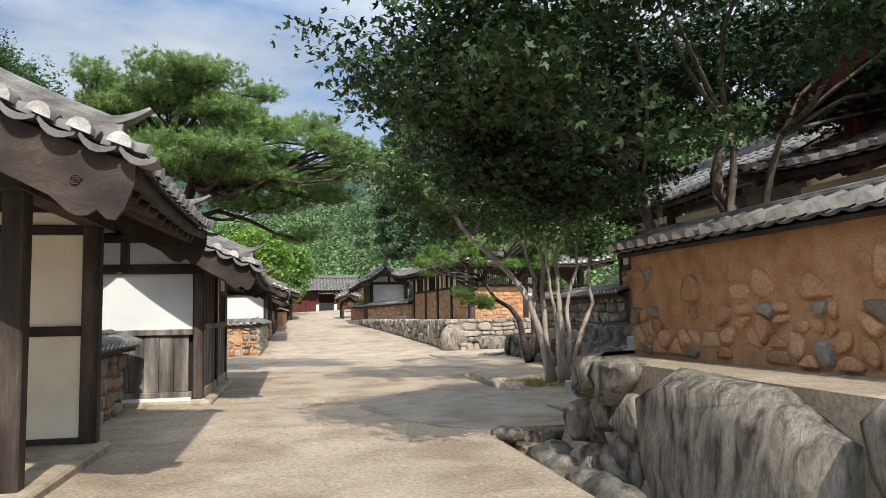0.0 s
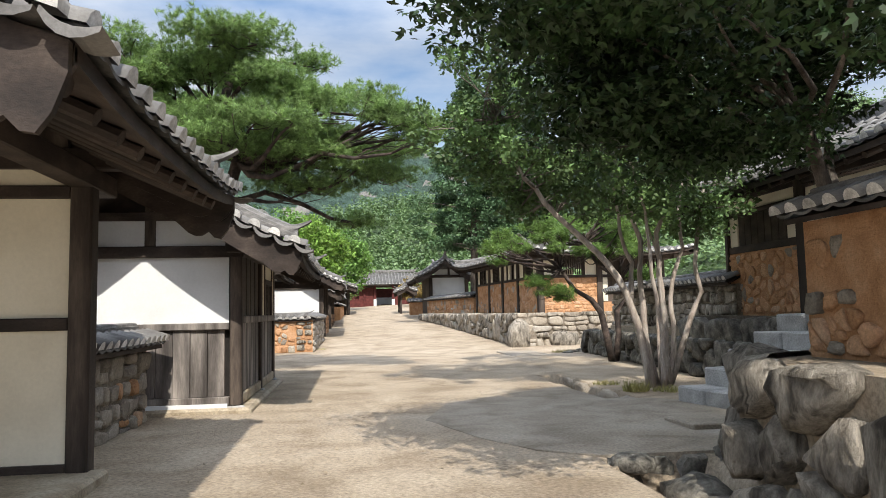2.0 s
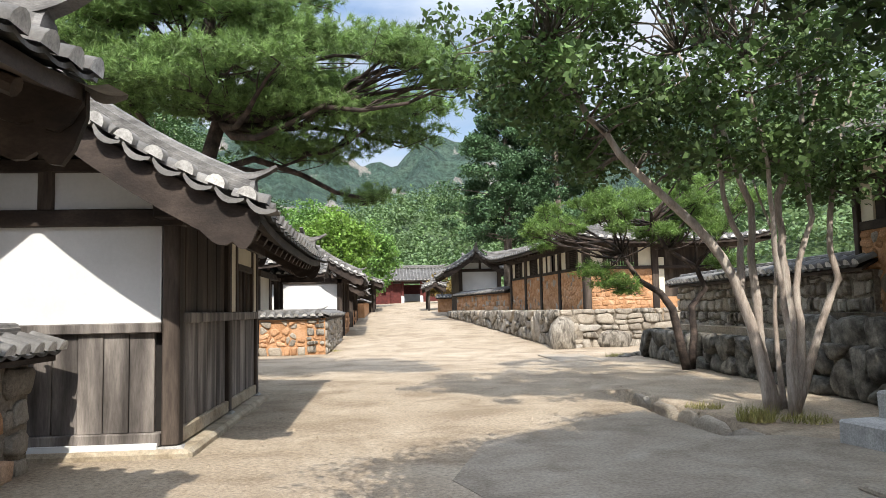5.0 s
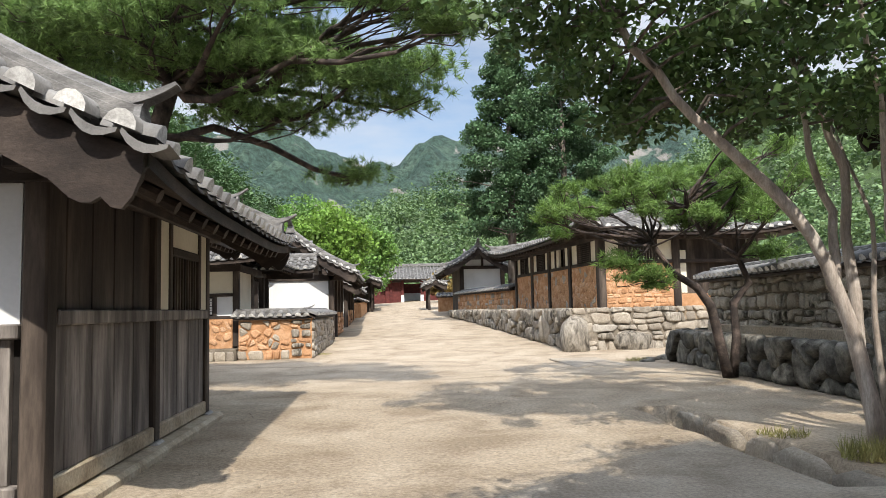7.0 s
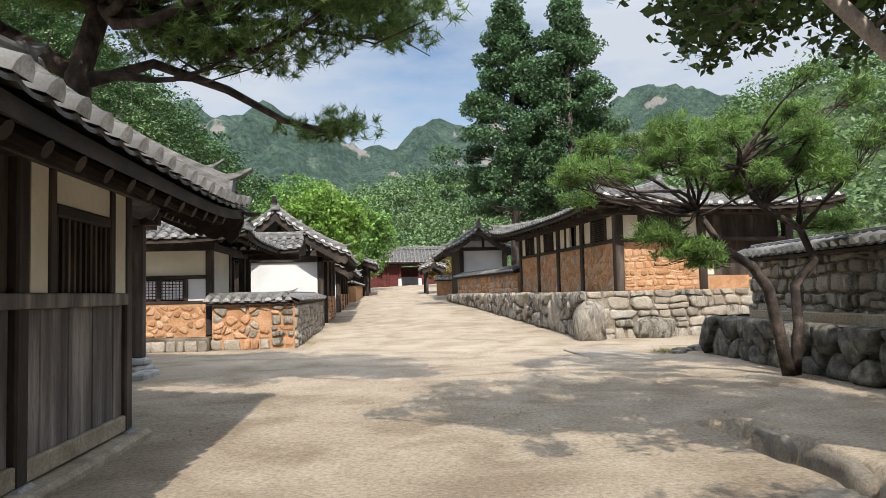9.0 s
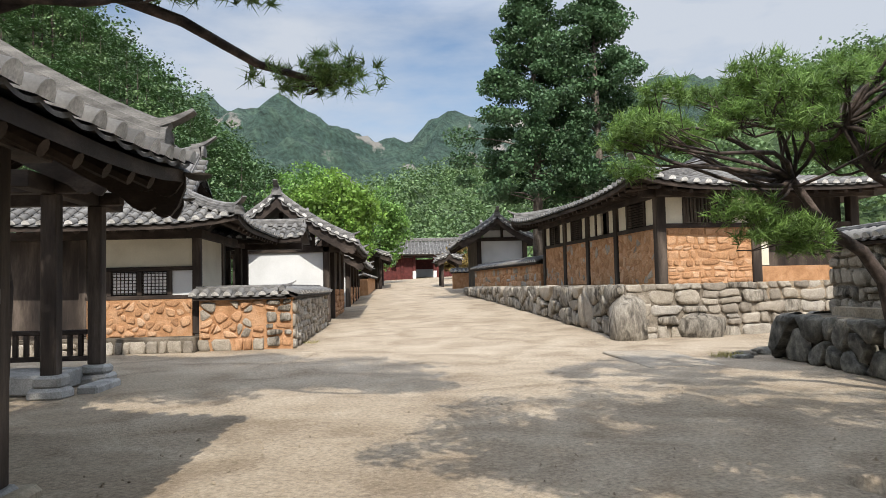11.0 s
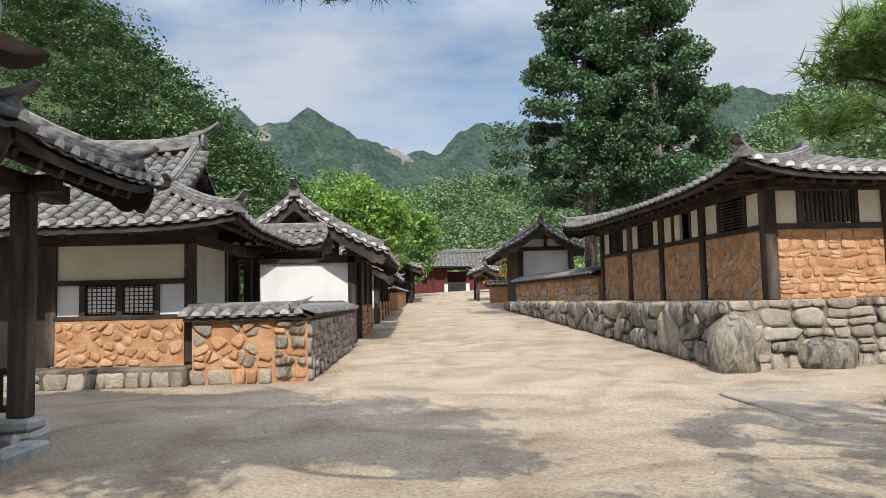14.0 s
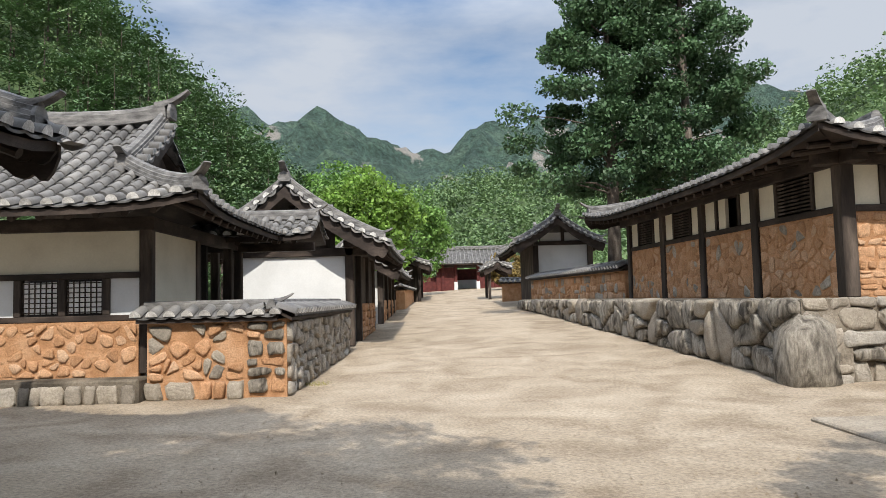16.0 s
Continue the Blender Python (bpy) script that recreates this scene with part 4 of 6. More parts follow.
east_r = slope(R, (RW + EV, -EV), math.pi / 2, SL, DR, Z0, Z1, lim=lambda u: max(0.0, min(DR, u)), pieces=False)
ridge(R, [(DR - EV, DR - EV + (RL - 2.0) * i / 8, Z1 + 0.03 + 0.15 * abs(i / 4 - 1) ** 3) for i in range(9)], k=1.2, tip_end=False)
ridge(R, [west_r(SL - DR * (1 - i / 6), DR * (1 - i / 6)) + Vector((0, 0, 0.08)) for i in range(7)], k=1.0)
ridge(R, [west_r(0.2, DR - (DR - 0.1) * i / 6) + Vector((0, 0, 0.08)) for i in range(7)], k=1.0)
verge(R, [west_r(0.0, DR - DR * i / 8) for i in range(9)], (0, 1, 0))
ZB = 1.34
bays = [0.0, 2.75, 5.2, 7.6, 10.2]
for y in bays:
    box("post", (-0.13, y - 0.13, ZB), (0.13, y + 0.13, 3.75), M_WOOD, R, bevel=0.02)
for x in (2.62, 5.5):
    box("post", (x - 0.13, -0.13, ZB), (x + 0.13, 0.13, 3.75), M_WOOD, R, bevel=0.02)
box("eave_beam", (-0.14, -0.5, 3.58), (0.14, RL + 0.6, 3.84), M_WOODH, R)
box("eave_beam", (-0.5, -0.14, 3.58), (RW + 0.5, 0.14, 3.84), M_WOODH, R)
box("rail", (-0.1, 0.13, 2.78), (0.1, RL, 2.9), M_WOODH, R)
box("rail", (0.13, -0.1, 2.78), (RW, 0.1, 2.9), M_WOODH, R)
# added near-black sheet behind the front: room shade as plain colour
box("interior_shade_sheet", (0.35, 0.3, ZB), (0.4, RL, 3.7), M_DARK, R, bevel=0)
for i in range(4):
    y0, y1 = bays[i] + 0.13, bays[i + 1] - 0.13
    wall_core("clay_wall", (-0.06, y1), (-0.06, y0), ZB - 0.05, 2.78, 0.2, M_CLAY, R)
    rubble(R, (-0.06, y1), (-0.06, y0), ZB, 2.76, 0.27, 0.18, M_CLAYSTONE, gap=0.02, bulge=0.032, seed=50 + i, name="clay_stone", alt=(0.12, M_STONE), lumpy=True)
    w = (y1 - y0)
    infill(R, "cream_panel", (-0.04, y0, 2.9), (0.04, y0 + w * 0.24, 3.58), M_CREAM)
    infill(R, "cream_panel", (-0.04, y1 - w * 0.24, 2.9), (0.04, y1, 3.58), M_CREAM)
    for q in (0.26, 0.74):
        box("window_post", (-0.08, y0 + w * q - 0.05, 2.9), (0.08, y0 + w * q + 0.05, 3.58), M_WOOD, R)
    if i != 1:
        for j in range(9):
            z = 2.94 + j * 0.07
            box("window_slat", (-0.05, y0 + w * 0.28, z), (0.0, y0 + w * 0.72, z + 0.035), M_WOOD, R, bevel=0)
    else:
        infill(R, "cream_panel", (-0.04, y0 + w * 0.55, 2.9), (0.04, y0 + w * 0.7, 3.58), M_CREAM)
wall_core("clay_wall", (0.13, -0.06), (2.49, -0.06), ZB - 0.05, 2.78, 0.2, M_CLAY, R)
rubble(R, (0.13, -0.06), (2.49, -0.06), ZB, 2.76, 0.32, 0.17, M_CLAYSTONE, gap=0.025, bulge=0.04, seed=57, name="clay_stone")
infill(R, "cream_panel", (0.13, -0.04, 2.9), (0.62, 0.04, 3.58), M_CREAM)
infill(R, "cream_panel", (1.98, -0.04, 2.9), (2.49, 0.04, 3.58), M_CREAM)
for x in (0.67, 1.93):
    box("window_post", (x - 0.05, -0.08, 2.9), (x + 0.05, 0.08, 3.58), M_WOOD, R)
for j in range(12):
    x = 0.74 + j * 0.1
    box("window_slat", (x, -0.05, 2.92), (x + 0.04, 0.0, 3.56), M_WOOD, R, bevel=0)
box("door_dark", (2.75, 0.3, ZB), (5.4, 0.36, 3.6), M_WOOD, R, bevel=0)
infill(R, "clay_low_wall", (2.75, -0.05, ZB - 0.1), (5.4, 0.15, 1.75), M_CLAY)
infill(R, "cream_panel", (2.76, -0.03, 1.78), (3.0, 0.04, 3.2), M_CREAM)
box("end_wall", (0.1, RL - 0.1, ZB), (RW, RL, 3.7), M_CREAM, R, bevel=0)

# compound wall between the houses of the right row
W4 = tagged(empty("compound_wall"), "clay stone compound wall with a tile cap", "wall", kind="structure")
pa, pb = (RX(54.2, 7.3), 54.2), (RX(42.6, 7.75), 42.6)
wall_core("wall_body", pa, pb, 1.2, 2.22, 0.4, M_CLAY, W4)
rubble(W4, pa, pb, 1.3, 2.2, 0.36, 0.26, M_CLAYSTONE, gap=0.025, bulge=0.045, seed=61, name="clay_stone", alt=(0.2, M_STONE))
wall_cap(W4, (pa[0] + 0.2, pa[1]), (pb[0] + 0.2, pb[1]), 2.26, width=0.75, rise=0.2, pieces=False)

# gable house at the end of the right row
H, H_e, H_w = gable_house("end_gable_house", 8.75, 6.6, 53.5, 61.0, 3.75, 5.1, "timber house with white gable panel on the terrace", x_back=4.45)
infill(H, "white_panel", (5.75, 54.5, 2.3), (8.2, 54.56, 3.9), M_WHITE)
infill(H, "wall_panel", (5.75, 54.5, 0.9), (8.2, 54.56, 2.3), M_CLAY)
infill(H, "gable_panel", (5.9, 54.5, 4.1), (7.9, 54.56, 4.5), M_WHITE)
for x in (5.65, 8.25):
    post(H, x, 54.5, 0.9, 4.0, 0.26, stone=False)
box("tie_beam", (4.9, 54.38, 3.9), (8.8, 54.62, 4.1), M_WOODH, H)
box("king_post", (6.9, 54.42, 4.1), (7.05, 54.58, 4.9), M_WOOD, H)
box("eave_beam", (5.53, 54.0, 3.9), (5.77, 60.5, 4.1), M_WOODH, H)
infill(H, "street_wall", (5.6, 54.6, 0.9), (5.7, 60.3, 3.9), M_WOOD)
W5 = tagged(empty("small_clay_wall"), "short orange clay wall with tile cap", "wall", kind="structure")
wall_core("wall_body", (4.7, 62.0), (5.9, 62.0), 1.0, 2.3, 0.4, M_CLAY, W5)
wall_cap(W5, (4.6, 62.2), (6.0, 62.2), 2.3, width=0.8, rise=0.2, pieces=False)
J, J_e, J_w = gable_house("far_shed", 5.7, 4.8, 66.0, 70.0, 3.2, 3.7, "far small tiled shed beside the street", pieces=False, rafters=0)
for x, y in ((4.3, 66.5), (4.3, 69.5), (5.4, 66.5)):
    post(J, x, y, 1.1, 3.3, 0.18, stone=False)

# main gate across the end of the street
K = tagged(empty("main_gate"), "distant red-pillared gate building with grey tile roof", "gatehouse")
KY, KZ = 95.0, 2.28
slope(K, (0.5, KY - 1.2), 0.0, 7.6, 4.0, KZ + 2.7, KZ + 4.35, pieces=False, pitch=0.42, rafters=1.0)
slope(K, (8.1, KY + 6.8), math.pi, 7.6, 4.0, KZ + 2.7, KZ + 4.35, pieces=False, pitch=0.42)
ridge(K, [(0.4 + 7.8 * i / 4, KY + 2.8, KZ + 4.4) for i in range(5)], k=1.4, tip_start=True)
for x in (1.55, 2.9, 5.2, 7.0):
    box("pillar", (x - 0.16, KY - 0.16, KZ - 0.3), (x + 0.16, KY + 0.16, KZ + 2.7), M_RED, K, bevel=0.04)
    box("pillar_foot", (x - 0.19, KY - 0.19, KZ - 0.3), (x + 0.19, KY + 0.19, KZ + 0.9), M_WHITE, K, bevel=0.04) if x > 1.6 and x < 6 else None
box("lintel", (0.9, KY - 0.14, KZ + 2.45), (7.7, KY + 0.14, KZ + 2.75), M_WOODH, K)
infill(K, "gate_leaf", (0.9, KY, KZ - 0.3), (2.8, KY + 0.1, KZ + 2.4), M_RED)
infill(K, "gate_leaf", (5.3, KY, KZ - 0.3), (7.0, KY + 0.1, KZ + 2.4), M_RED)
infill(K, "screen_wall", (2.0, KY + 5.0, KZ - 0.3), (6.2, KY + 5.2, KZ + 1.2), M_WHITE)
infill(K, "back_wall", (1.0, KY + 5.6, KZ + 1.0), (7.6, KY + 5.7, KZ + 2.4), M_RED)
infill(K, "side_wall", (-6.0, KY + 0.4, KZ - 0.5), (0.9, KY + 0.7, KZ + 1.6), M_RED)
infill(K, "side_wall", (7.0, KY + 0.4, KZ - 0.5), (13.0, KY + 0.7, KZ + 1.2), M_RED)

# near boulder terrace on the right
T2 = tagged(empty("boulder_terrace_wall"), "rough retaining wall of huge weathered boulders", "wall", kind="structure")
wall_core("wall_body", (5.6, 10.0), (3.66, 8.72), -0.45, 0.96, 0.6, M_EARTH, T2)
wall_core("wall_body", (3.68, 8.7), (3.48, -8.0), -0.45, 0.96, 0.7, M_EARTH, T2)
rubble(T2, (3.62, 8.72), (3.66, 7.15), -0.42, 1.06, 0.55, 0.55, M_BOULDER, gap=0.03, bulge=0.2, seed=71, name="boulder")
rubble(T2, (3.66, 7.15), (3.58, 4.05), -0.42, 1.0, 3.2, 1.5, M_BOULDER, gap=0.02, bulge=0.2, seed=74, name="boulder")
rubble(T2, (3.58, 4.05), (3.5, 0.5), -0.42, 1.06, 0.95, 0.72, M_BOULDER, gap=0.03, bulge=0.22, seed=75, name="boulder")
rubble(T2, (3.5, 0.5), (3.4, -8.0), -0.42, 1.06, 0.95, 0.72, M_BOULDER, gap=0.03, bulge=0.22, seed=72, name="boulder")
rubble(T2, (5.6, 10.0), (3.62, 8.72), -0.42, 1.04, 0.6, 0.5, M_BOULDER, gap=0.03, bulge=0.18, seed=73, name="boulder")
tv = [(3.6, 8.65, 0.98), (3.45, -8, 0.98), (16, -8, 1.05), (16, 26, 1.3), (8.6, 26, 0.9), (7.6, 15.5, 0.95), (6.2, 10.2, 0.98)]
nb = len(tv)
tv += [(x, y, -0.2) for x, y, z in tv]
tagged(mesh_object("upper_ground", tv, [tuple(reversed(range(nb)))] + [(i, (i + 1) % nb, (i + 1) % nb + nb, i + nb) for i in range(nb)], M_SAND), "packed earth on top of the boulder terrace", "ground", kind="structure")

W6 = tagged(empty("orange_compound_wall"), "orange clay wall set with stones under a dark tile cap", "wall", kind="structure")
wall_core("wall_body", (4.42, 9.0), (5.1, -8.0), 0.9, 2.27, 0.45, M_CLAY, W6)
for k, (p, q) in enumerate((((4.42, 9.0), (4.68, 2.4)), ((4.68, 2.4), (5.1, -8.0)), ((4.87, 9.03), (4.42, 9.0)))):
    rubble(W6, p, q, 1.0, 1.62, 0.27, 0.17, M_CLAYSTONE, gap=0.05, bulge=0.09, seed=81 + k, name="clay_stone", skip=0.2, alt=(0.14, M_STONE), lumpy=True)
    rubble(W6, p, q, 1.62, 2.12, 0.34, 0.24, M_CLAYSTONE, gap=0.085, bulge=0.07, seed=86 + k, name="clay_stone", skip=0.5, alt=(0.14, M_STONE), lumpy=True)
wall_cap(W6, (4.65, 9.15), (5.32, -8.0), 2.3, width=0.75, rise=0.2)

# stone steps
S = tagged(empty("stone_steps"), "grey granite block steps up to the terrace", "steps")
turn = Matrix.Rotation(radians(11), 4, "Z")
for i in range(5):
    m = Matrix.Translation((5.12, 13.55, 0)) @ turn
    x0, z1 = 0.5 * i, 0.24 + 0.27 * i
    for k in range(3):
        ob = box("step_block", (x0 + random.uniform(-0.02, 0.02), -1.9 + 0.63 * k + 0.006, -0.1 if i == 0 else z1 - 0.3), (x0 + 0.62, -1.9 + 0.63 * (k + 1) - 0.006, z1), M_STEP, S, bevel=0.025, wobble=0.008)
        ob.matrix_local = m
    ob = box("step_core", (x0 + 0.1, -1.85, -0.1), (x0 + 0.6, -0.05, z1 - 0.02), M_EARTH, S, bevel=0)
    ob.matrix_local = m

# house above the steps, its front along the street
N = tagged(empty("side_gate_house"), "dark timber house with orange clay panel above the steps", "house")
NX, NA, NB = 8.42, 15.15, 17.75
wall_core("footing_body", (7.75, 18.6), (7.65, 14.0), -0.2, 1.26, 0.75, M_EARTH, N)
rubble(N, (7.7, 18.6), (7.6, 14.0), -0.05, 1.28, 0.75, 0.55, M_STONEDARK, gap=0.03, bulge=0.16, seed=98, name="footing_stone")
wall_core("clay_wall", (NX, NB), (NX, NA), 1.25, 2.62, 0.22, M_CLAY, N)
rubble(N, (NX, NB), (NX, NA), 1.3, 2.58, 0.3, 0.17, M_CLAYSTONE, gap=0.03, bulge=0.04, seed=91, name="clay_stone", alt=(0.1, M_STONE), lumpy=True)
for y, w in ((NB, 0.12), (NA - 0.1, 0.26), (12.6, 0.22)):
    box("post", (NX - 0.06, y - w / 2, 1.2), (NX + 0.2, y + w / 2, 3.9), M_WOOD, N)
box("rail", (NX - 0.03, NA, 2.6), (NX + 0.17, NB, 2.75), M_WOODH, N)
box("rail", (NX - 0.03, NA, 3.4), (NX + 0.17, NB, 3.5), M_WOODH, N)
box("head_beam", (NX - 0.05, 12.3, 3.72), (NX + 0.19, 18.2, 3.92), M_WOODH, N)
infill(N, "cream_panel", (NX + 0.02, NB - 0.36, 2.75), (NX + 0.1, NB - 0.06, 3.4), M_CREAM)
infill(N, "cream_panel", (NX + 0.02, NA + 0.04, 2.75), (NX + 0.1, NA + 0.4, 3.4), M_CREAM)
infill(N, "frieze_panel", (NX + 0.02, NA, 3.5), (NX + 0.1, NB, 3.72), M_CREAM)
for i in range(7):
    y = NA + 0.46 + i * 0.25
    box("shutter_board", (NX + 0.03, y, 2.75), (NX + 0.11 + 0.005 * (i % 2), y + 0.24, 3.4), M_WOODH, N, bevel=0.006)
infill(N, "upper_panel", (NX + 0.02, 12.7, 3.72), (NX + 0.1, NA - 0.23, 4.3), M_CREAM)
infill(N, "side_panel", (NX + 0.02, 12.7, 2.9), (NX + 0.1, NA - 0.23, 3.64), M_CREAM)
box("door_leaf", (NX + 0.06, 12.71, 1.25), (NX + 0.14, NA - 0.24, 2.85), M_WOOD, N)
box("door_head", (NX - 0.02, 12.7, 2.8), (NX + 0.16, NA - 0.23, 2.9), M_WOODH, N)
infill(N, "end_wall", (NX + 0.2, NB - 0.06, 1.25), (11.2, NB + 0.02, 3.8), M_CREAM)
n_west = slope(N, (7.6, 18.5), -math.pi / 2, 7.0, 2.2, 3.78, 4.85, rafters=0.9, pieces=True, upturn=0.1)
slope(N, (12.0, 11.5), math.pi / 2, 7.0, 2.2, 3.78, 4.85, pieces=False, upturn=0.1)
verge(N, [n_west(0.0, 2.2 * (1 - i / 8)) for i in range(9)], (0, 1, 0), board=0.3)
ridge(N, [n_west(0.18, 2.2 * (1 - i / 8)) + Vector((0, 0, 0.1)) for i in range(8)], k=0.85)
ridge(N, [(9.8, 11.5 + 1.75 * i, 4.88) for i in range(5)], k=1.2)

# house behind the orange wall and the painted pavilion above it
P1 = tagged(empty("inner_court_house"), "tile-roofed house behind the clay wall with a cream frieze", "house")
slope(P1, (6.5, 9.6), -math.pi / 2, 9.0, 2.6, 3.3, 4.55, rafters=0.9, pieces=True, upturn=0.25)
infill(P1, "frieze_panel", (7.3, 1.0, 2.95), (7.38, 9.3, 3.3), M_CREAM)
infill(P1, "street_wall", (7.3, 1.0, 0.9), (7.4, 9.3, 2.9), M_WOOD)
infill(P1, "end_wall", (7.4, 9.2, 0.9), (9.0, 9.3, 3.9), M_CREAM)
ridge(P1, [(9.1, 0.6 + 2.2 * i, 4.6) for i in range(5)], k=1.2)
P2 = tagged(empty("painted_pavilion"), "tall pavilion eave painted red and green", "pavilion")
pv = [(6.95, 9.4, 4.3), (6.95, 8.2, 4.55), (6.95, 7.0, 4.9), (6.95, 5.6, 5.5), (6.95, 4.4, 6.1)]
v, f = sweep(pv, [(-0.04, -0.16), (-0.04, 0.16), (0.04, 0.16), (0.04, -0.16)])
mesh_object("red_bargeboard", v, f, M_RED, P2)
for k in range(7):
    v, f = sweep([(x + 0.25 + 0.33 * k, y, z + 0.05) for x, y, z in pv], ring(0.07, 8))
    mesh_object("painted_rafter", v, f, M_GREEN, P2)
v, f = sweep([(8.2, y, z + 0.18) for x, y, z in pv], [(-1.35, 0), (-1.35, 0.1), (1.35, 0.1), (1.35, 0)])
mesh_object("roof_deck", v, f, M_GREEN, P2)
box("pillar", (7.5, 4.3, 1.0), (7.75, 4.55, 6.0), M_RED, P2, bevel=0.03)
box("pillar", (7.5, 8.4, 1.0), (7.75, 8.65, 4.6), M_RED, P2, bevel=0.03)

# stone wall with tile cap behind the small pine
W7 = tagged(empty("capped_stone_wall"), "grey rubble wall with a tile cap on a rough stone footing", "wall", kind="structure")
wall_core("wall_body", (8.9, 26.4), (8.3, 17.3), 0.5, 1.95, 0.45, M_JOINT, W7, inset=0.0)
rubble(W7, (8.9, 26.4), (8.3, 17.3), 0.75, 1.93, 0.3, 0.22, M_STONE, gap=0.02, bulge=0.07, seed=95, alt=(0.25, M_BOULDER))
wall_cap(W7, (9.1, 26.7), (8.5, 17.3), 1.98, width=0.75, rise=0.2)
wall_core("footing_body", (8.0, 26.6), (7.4, 14.3), -0.2, 0.76, 1.2, M_EARTH, W7)
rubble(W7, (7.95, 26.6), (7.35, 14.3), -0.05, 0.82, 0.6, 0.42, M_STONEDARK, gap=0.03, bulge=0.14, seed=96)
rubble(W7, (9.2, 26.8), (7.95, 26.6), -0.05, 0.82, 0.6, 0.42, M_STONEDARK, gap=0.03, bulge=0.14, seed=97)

# ditch edges, apron and loose rocks
DT = tagged(empty("ditch_edging"), "rough stone edging of the roadside ditch", "kerb", kind="structure")
rubble(DT, (4.76, 18.8), (4.72, 14.1), -0.46, -0.02, 0.9, 0.5, M_STONE, gap=0.02, bulge=0.07, seed=101, name="edge_stone")
rubble(DT, (2.5, 9.66), (4.05, 9.66), -0.44, -0.0, 0.4, 0.44, M_STONEDARK, gap=0.02, bulge=0.07, seed=102, name="edge_stone")
rubble(DT, (4.1, 14.12), (4.8, 14.12), -0.46, 0.0, 0.5, 0.46, M_STONEDARK, gap=0.02, bulge=0.05, seed=103, name="edge_stone")
rr = random.Random(5)
for i in range(16):
    y = 9.2 - 0.62 * i
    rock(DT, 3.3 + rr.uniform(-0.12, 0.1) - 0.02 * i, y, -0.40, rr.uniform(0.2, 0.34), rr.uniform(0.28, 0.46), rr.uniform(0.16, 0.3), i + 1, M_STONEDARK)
for x, y, s in ((3.95, 9.45, 0.3), (4.3, 9.75, 0.26), (2.75, 9.4, 0.2), (8.1, 27.3, 0.3), (7.6, 27.2, 0.22), (7.3, 26.7, 0.2)):
    rock(DT, x, y, -0.03, s, s * 0.9, s * 0.5, x * 3, M_STONEDARK)
for k, (x, y, z, q) in enumerate(((4.35, 9.8, 0.78, 0.34), (4.42, 9.82, 0.2, 0.4), (4.05, 9.5, 0.1, 0.3))):
    rock(T2, x, y, z, q, q * 0.9, q * 0.82, 71 + k * 7, M_BOULDER, "boulder")
ap = [(2.55, 9.72), (4.12, 9.74), (4.6, 10.8), (5.32, 11.9), (5.4, 13.4), (4.9, 14.05), (4.15, 14.1), (4.1, 16.2), (2.9, 15.4), (1.6, 14.2), (1.1, 12.6), (1.5, 11.0), (2.0, 10.1)]
av = [(x + rr.uniform(-0.06, 0.06), y + rr.uniform(-0.06, 0.06), 0.006) for x, y in ap]
na = len(av)
tagged(mesh_object("concrete_apron", av + [(x, y, -0.12) for x, y, z in av], [tuple(range(na))] + [(i + na, (i + 1) % na + na, (i + 1) % na, i) for i in range(na)], M_SLAB), "cracked grey concrete apron before the steps", "pavement", kind="structure")
CV = tagged(empty("ditch_cover"), "thin concrete cover slab beside the steps", "slab")
box("cover_slab", (4.1, 10.9, 0.0), (5.2, 11.75, 0.07), M_SLAB, CV, bevel=0.02, wobble=0.02)
box("cover_slab", (5.2, 25.6, -0.08), (6.5, 28.4, 0.006), M_SLAB, CV, bevel=0.02, wobble=0.02)

# ---- small things ----
def spiral(name, c, r, turns, out, mat, parent, rad=0.007):
    """Carved scroll on an upright board that looks along out (0, -1, 0)."""
    pts = []
    for i in range(40):
        a = 2 * math.pi * turns * i / 39
        k = r * (1 - i / 44)
        pts.append((c[0] + k * math.cos(a), c[1], c[2] + k * math.sin(a)))
    return tube(name, pts, [rad] * 40, mat, parent, 6)


spiral("carved_scroll", (-1.62, 5.862, 2.62), 0.045, 2.5, None, M_WOODH, A)


def grass_tuft(name, label, cx, cy, cz, r, n, h, mat):
    rng = np.random.default_rng(int(abs(cx * 100)))
    a, q = rng.uniform(0, 6.283, n), rng.uniform(0, 1, n) ** 0.5 * r
    P = np.stack([cx + np.cos(a) * q, cy + np.sin(a) * q, np.full(n, cz)], axis=1)
    d = rng.normal(size=(n, 3)) * np.array([0.45, 0.45, 0.1]) + np.array([0, 0, 1])
    d = d / np.linalg.norm(d, axis=1, keepdims=True)
    s = rng.normal(size=(n, 3)) * np.array([1, 1, 0])
    s = s / np.linalg.norm(s, axis=1, keepdims=True) * 0.006
    hh = h * rng.uniform(0.5, 1.2, (n, 1))
    V = np.stack([P - s, P + s, P + d * hh], axis=1).reshape(-1, 3)
    me = bpy.data.meshes.new(name)
    me.from_pydata(V.tolist(), [], [(i, i + 1, i + 2) for i in range(0, len(V), 3)])
    me.materials.append(mat)
    tagged(new(name, me), label, "grass", kind="stuff")


M_GRASS = material("dry_grass", [(0.16, 0.17, 0.05), (0.26, 0.24, 0.08), (0.34, 0.29, 0.13)], 3, 20, 0.8, 0.0, spread=0.3, island=True)
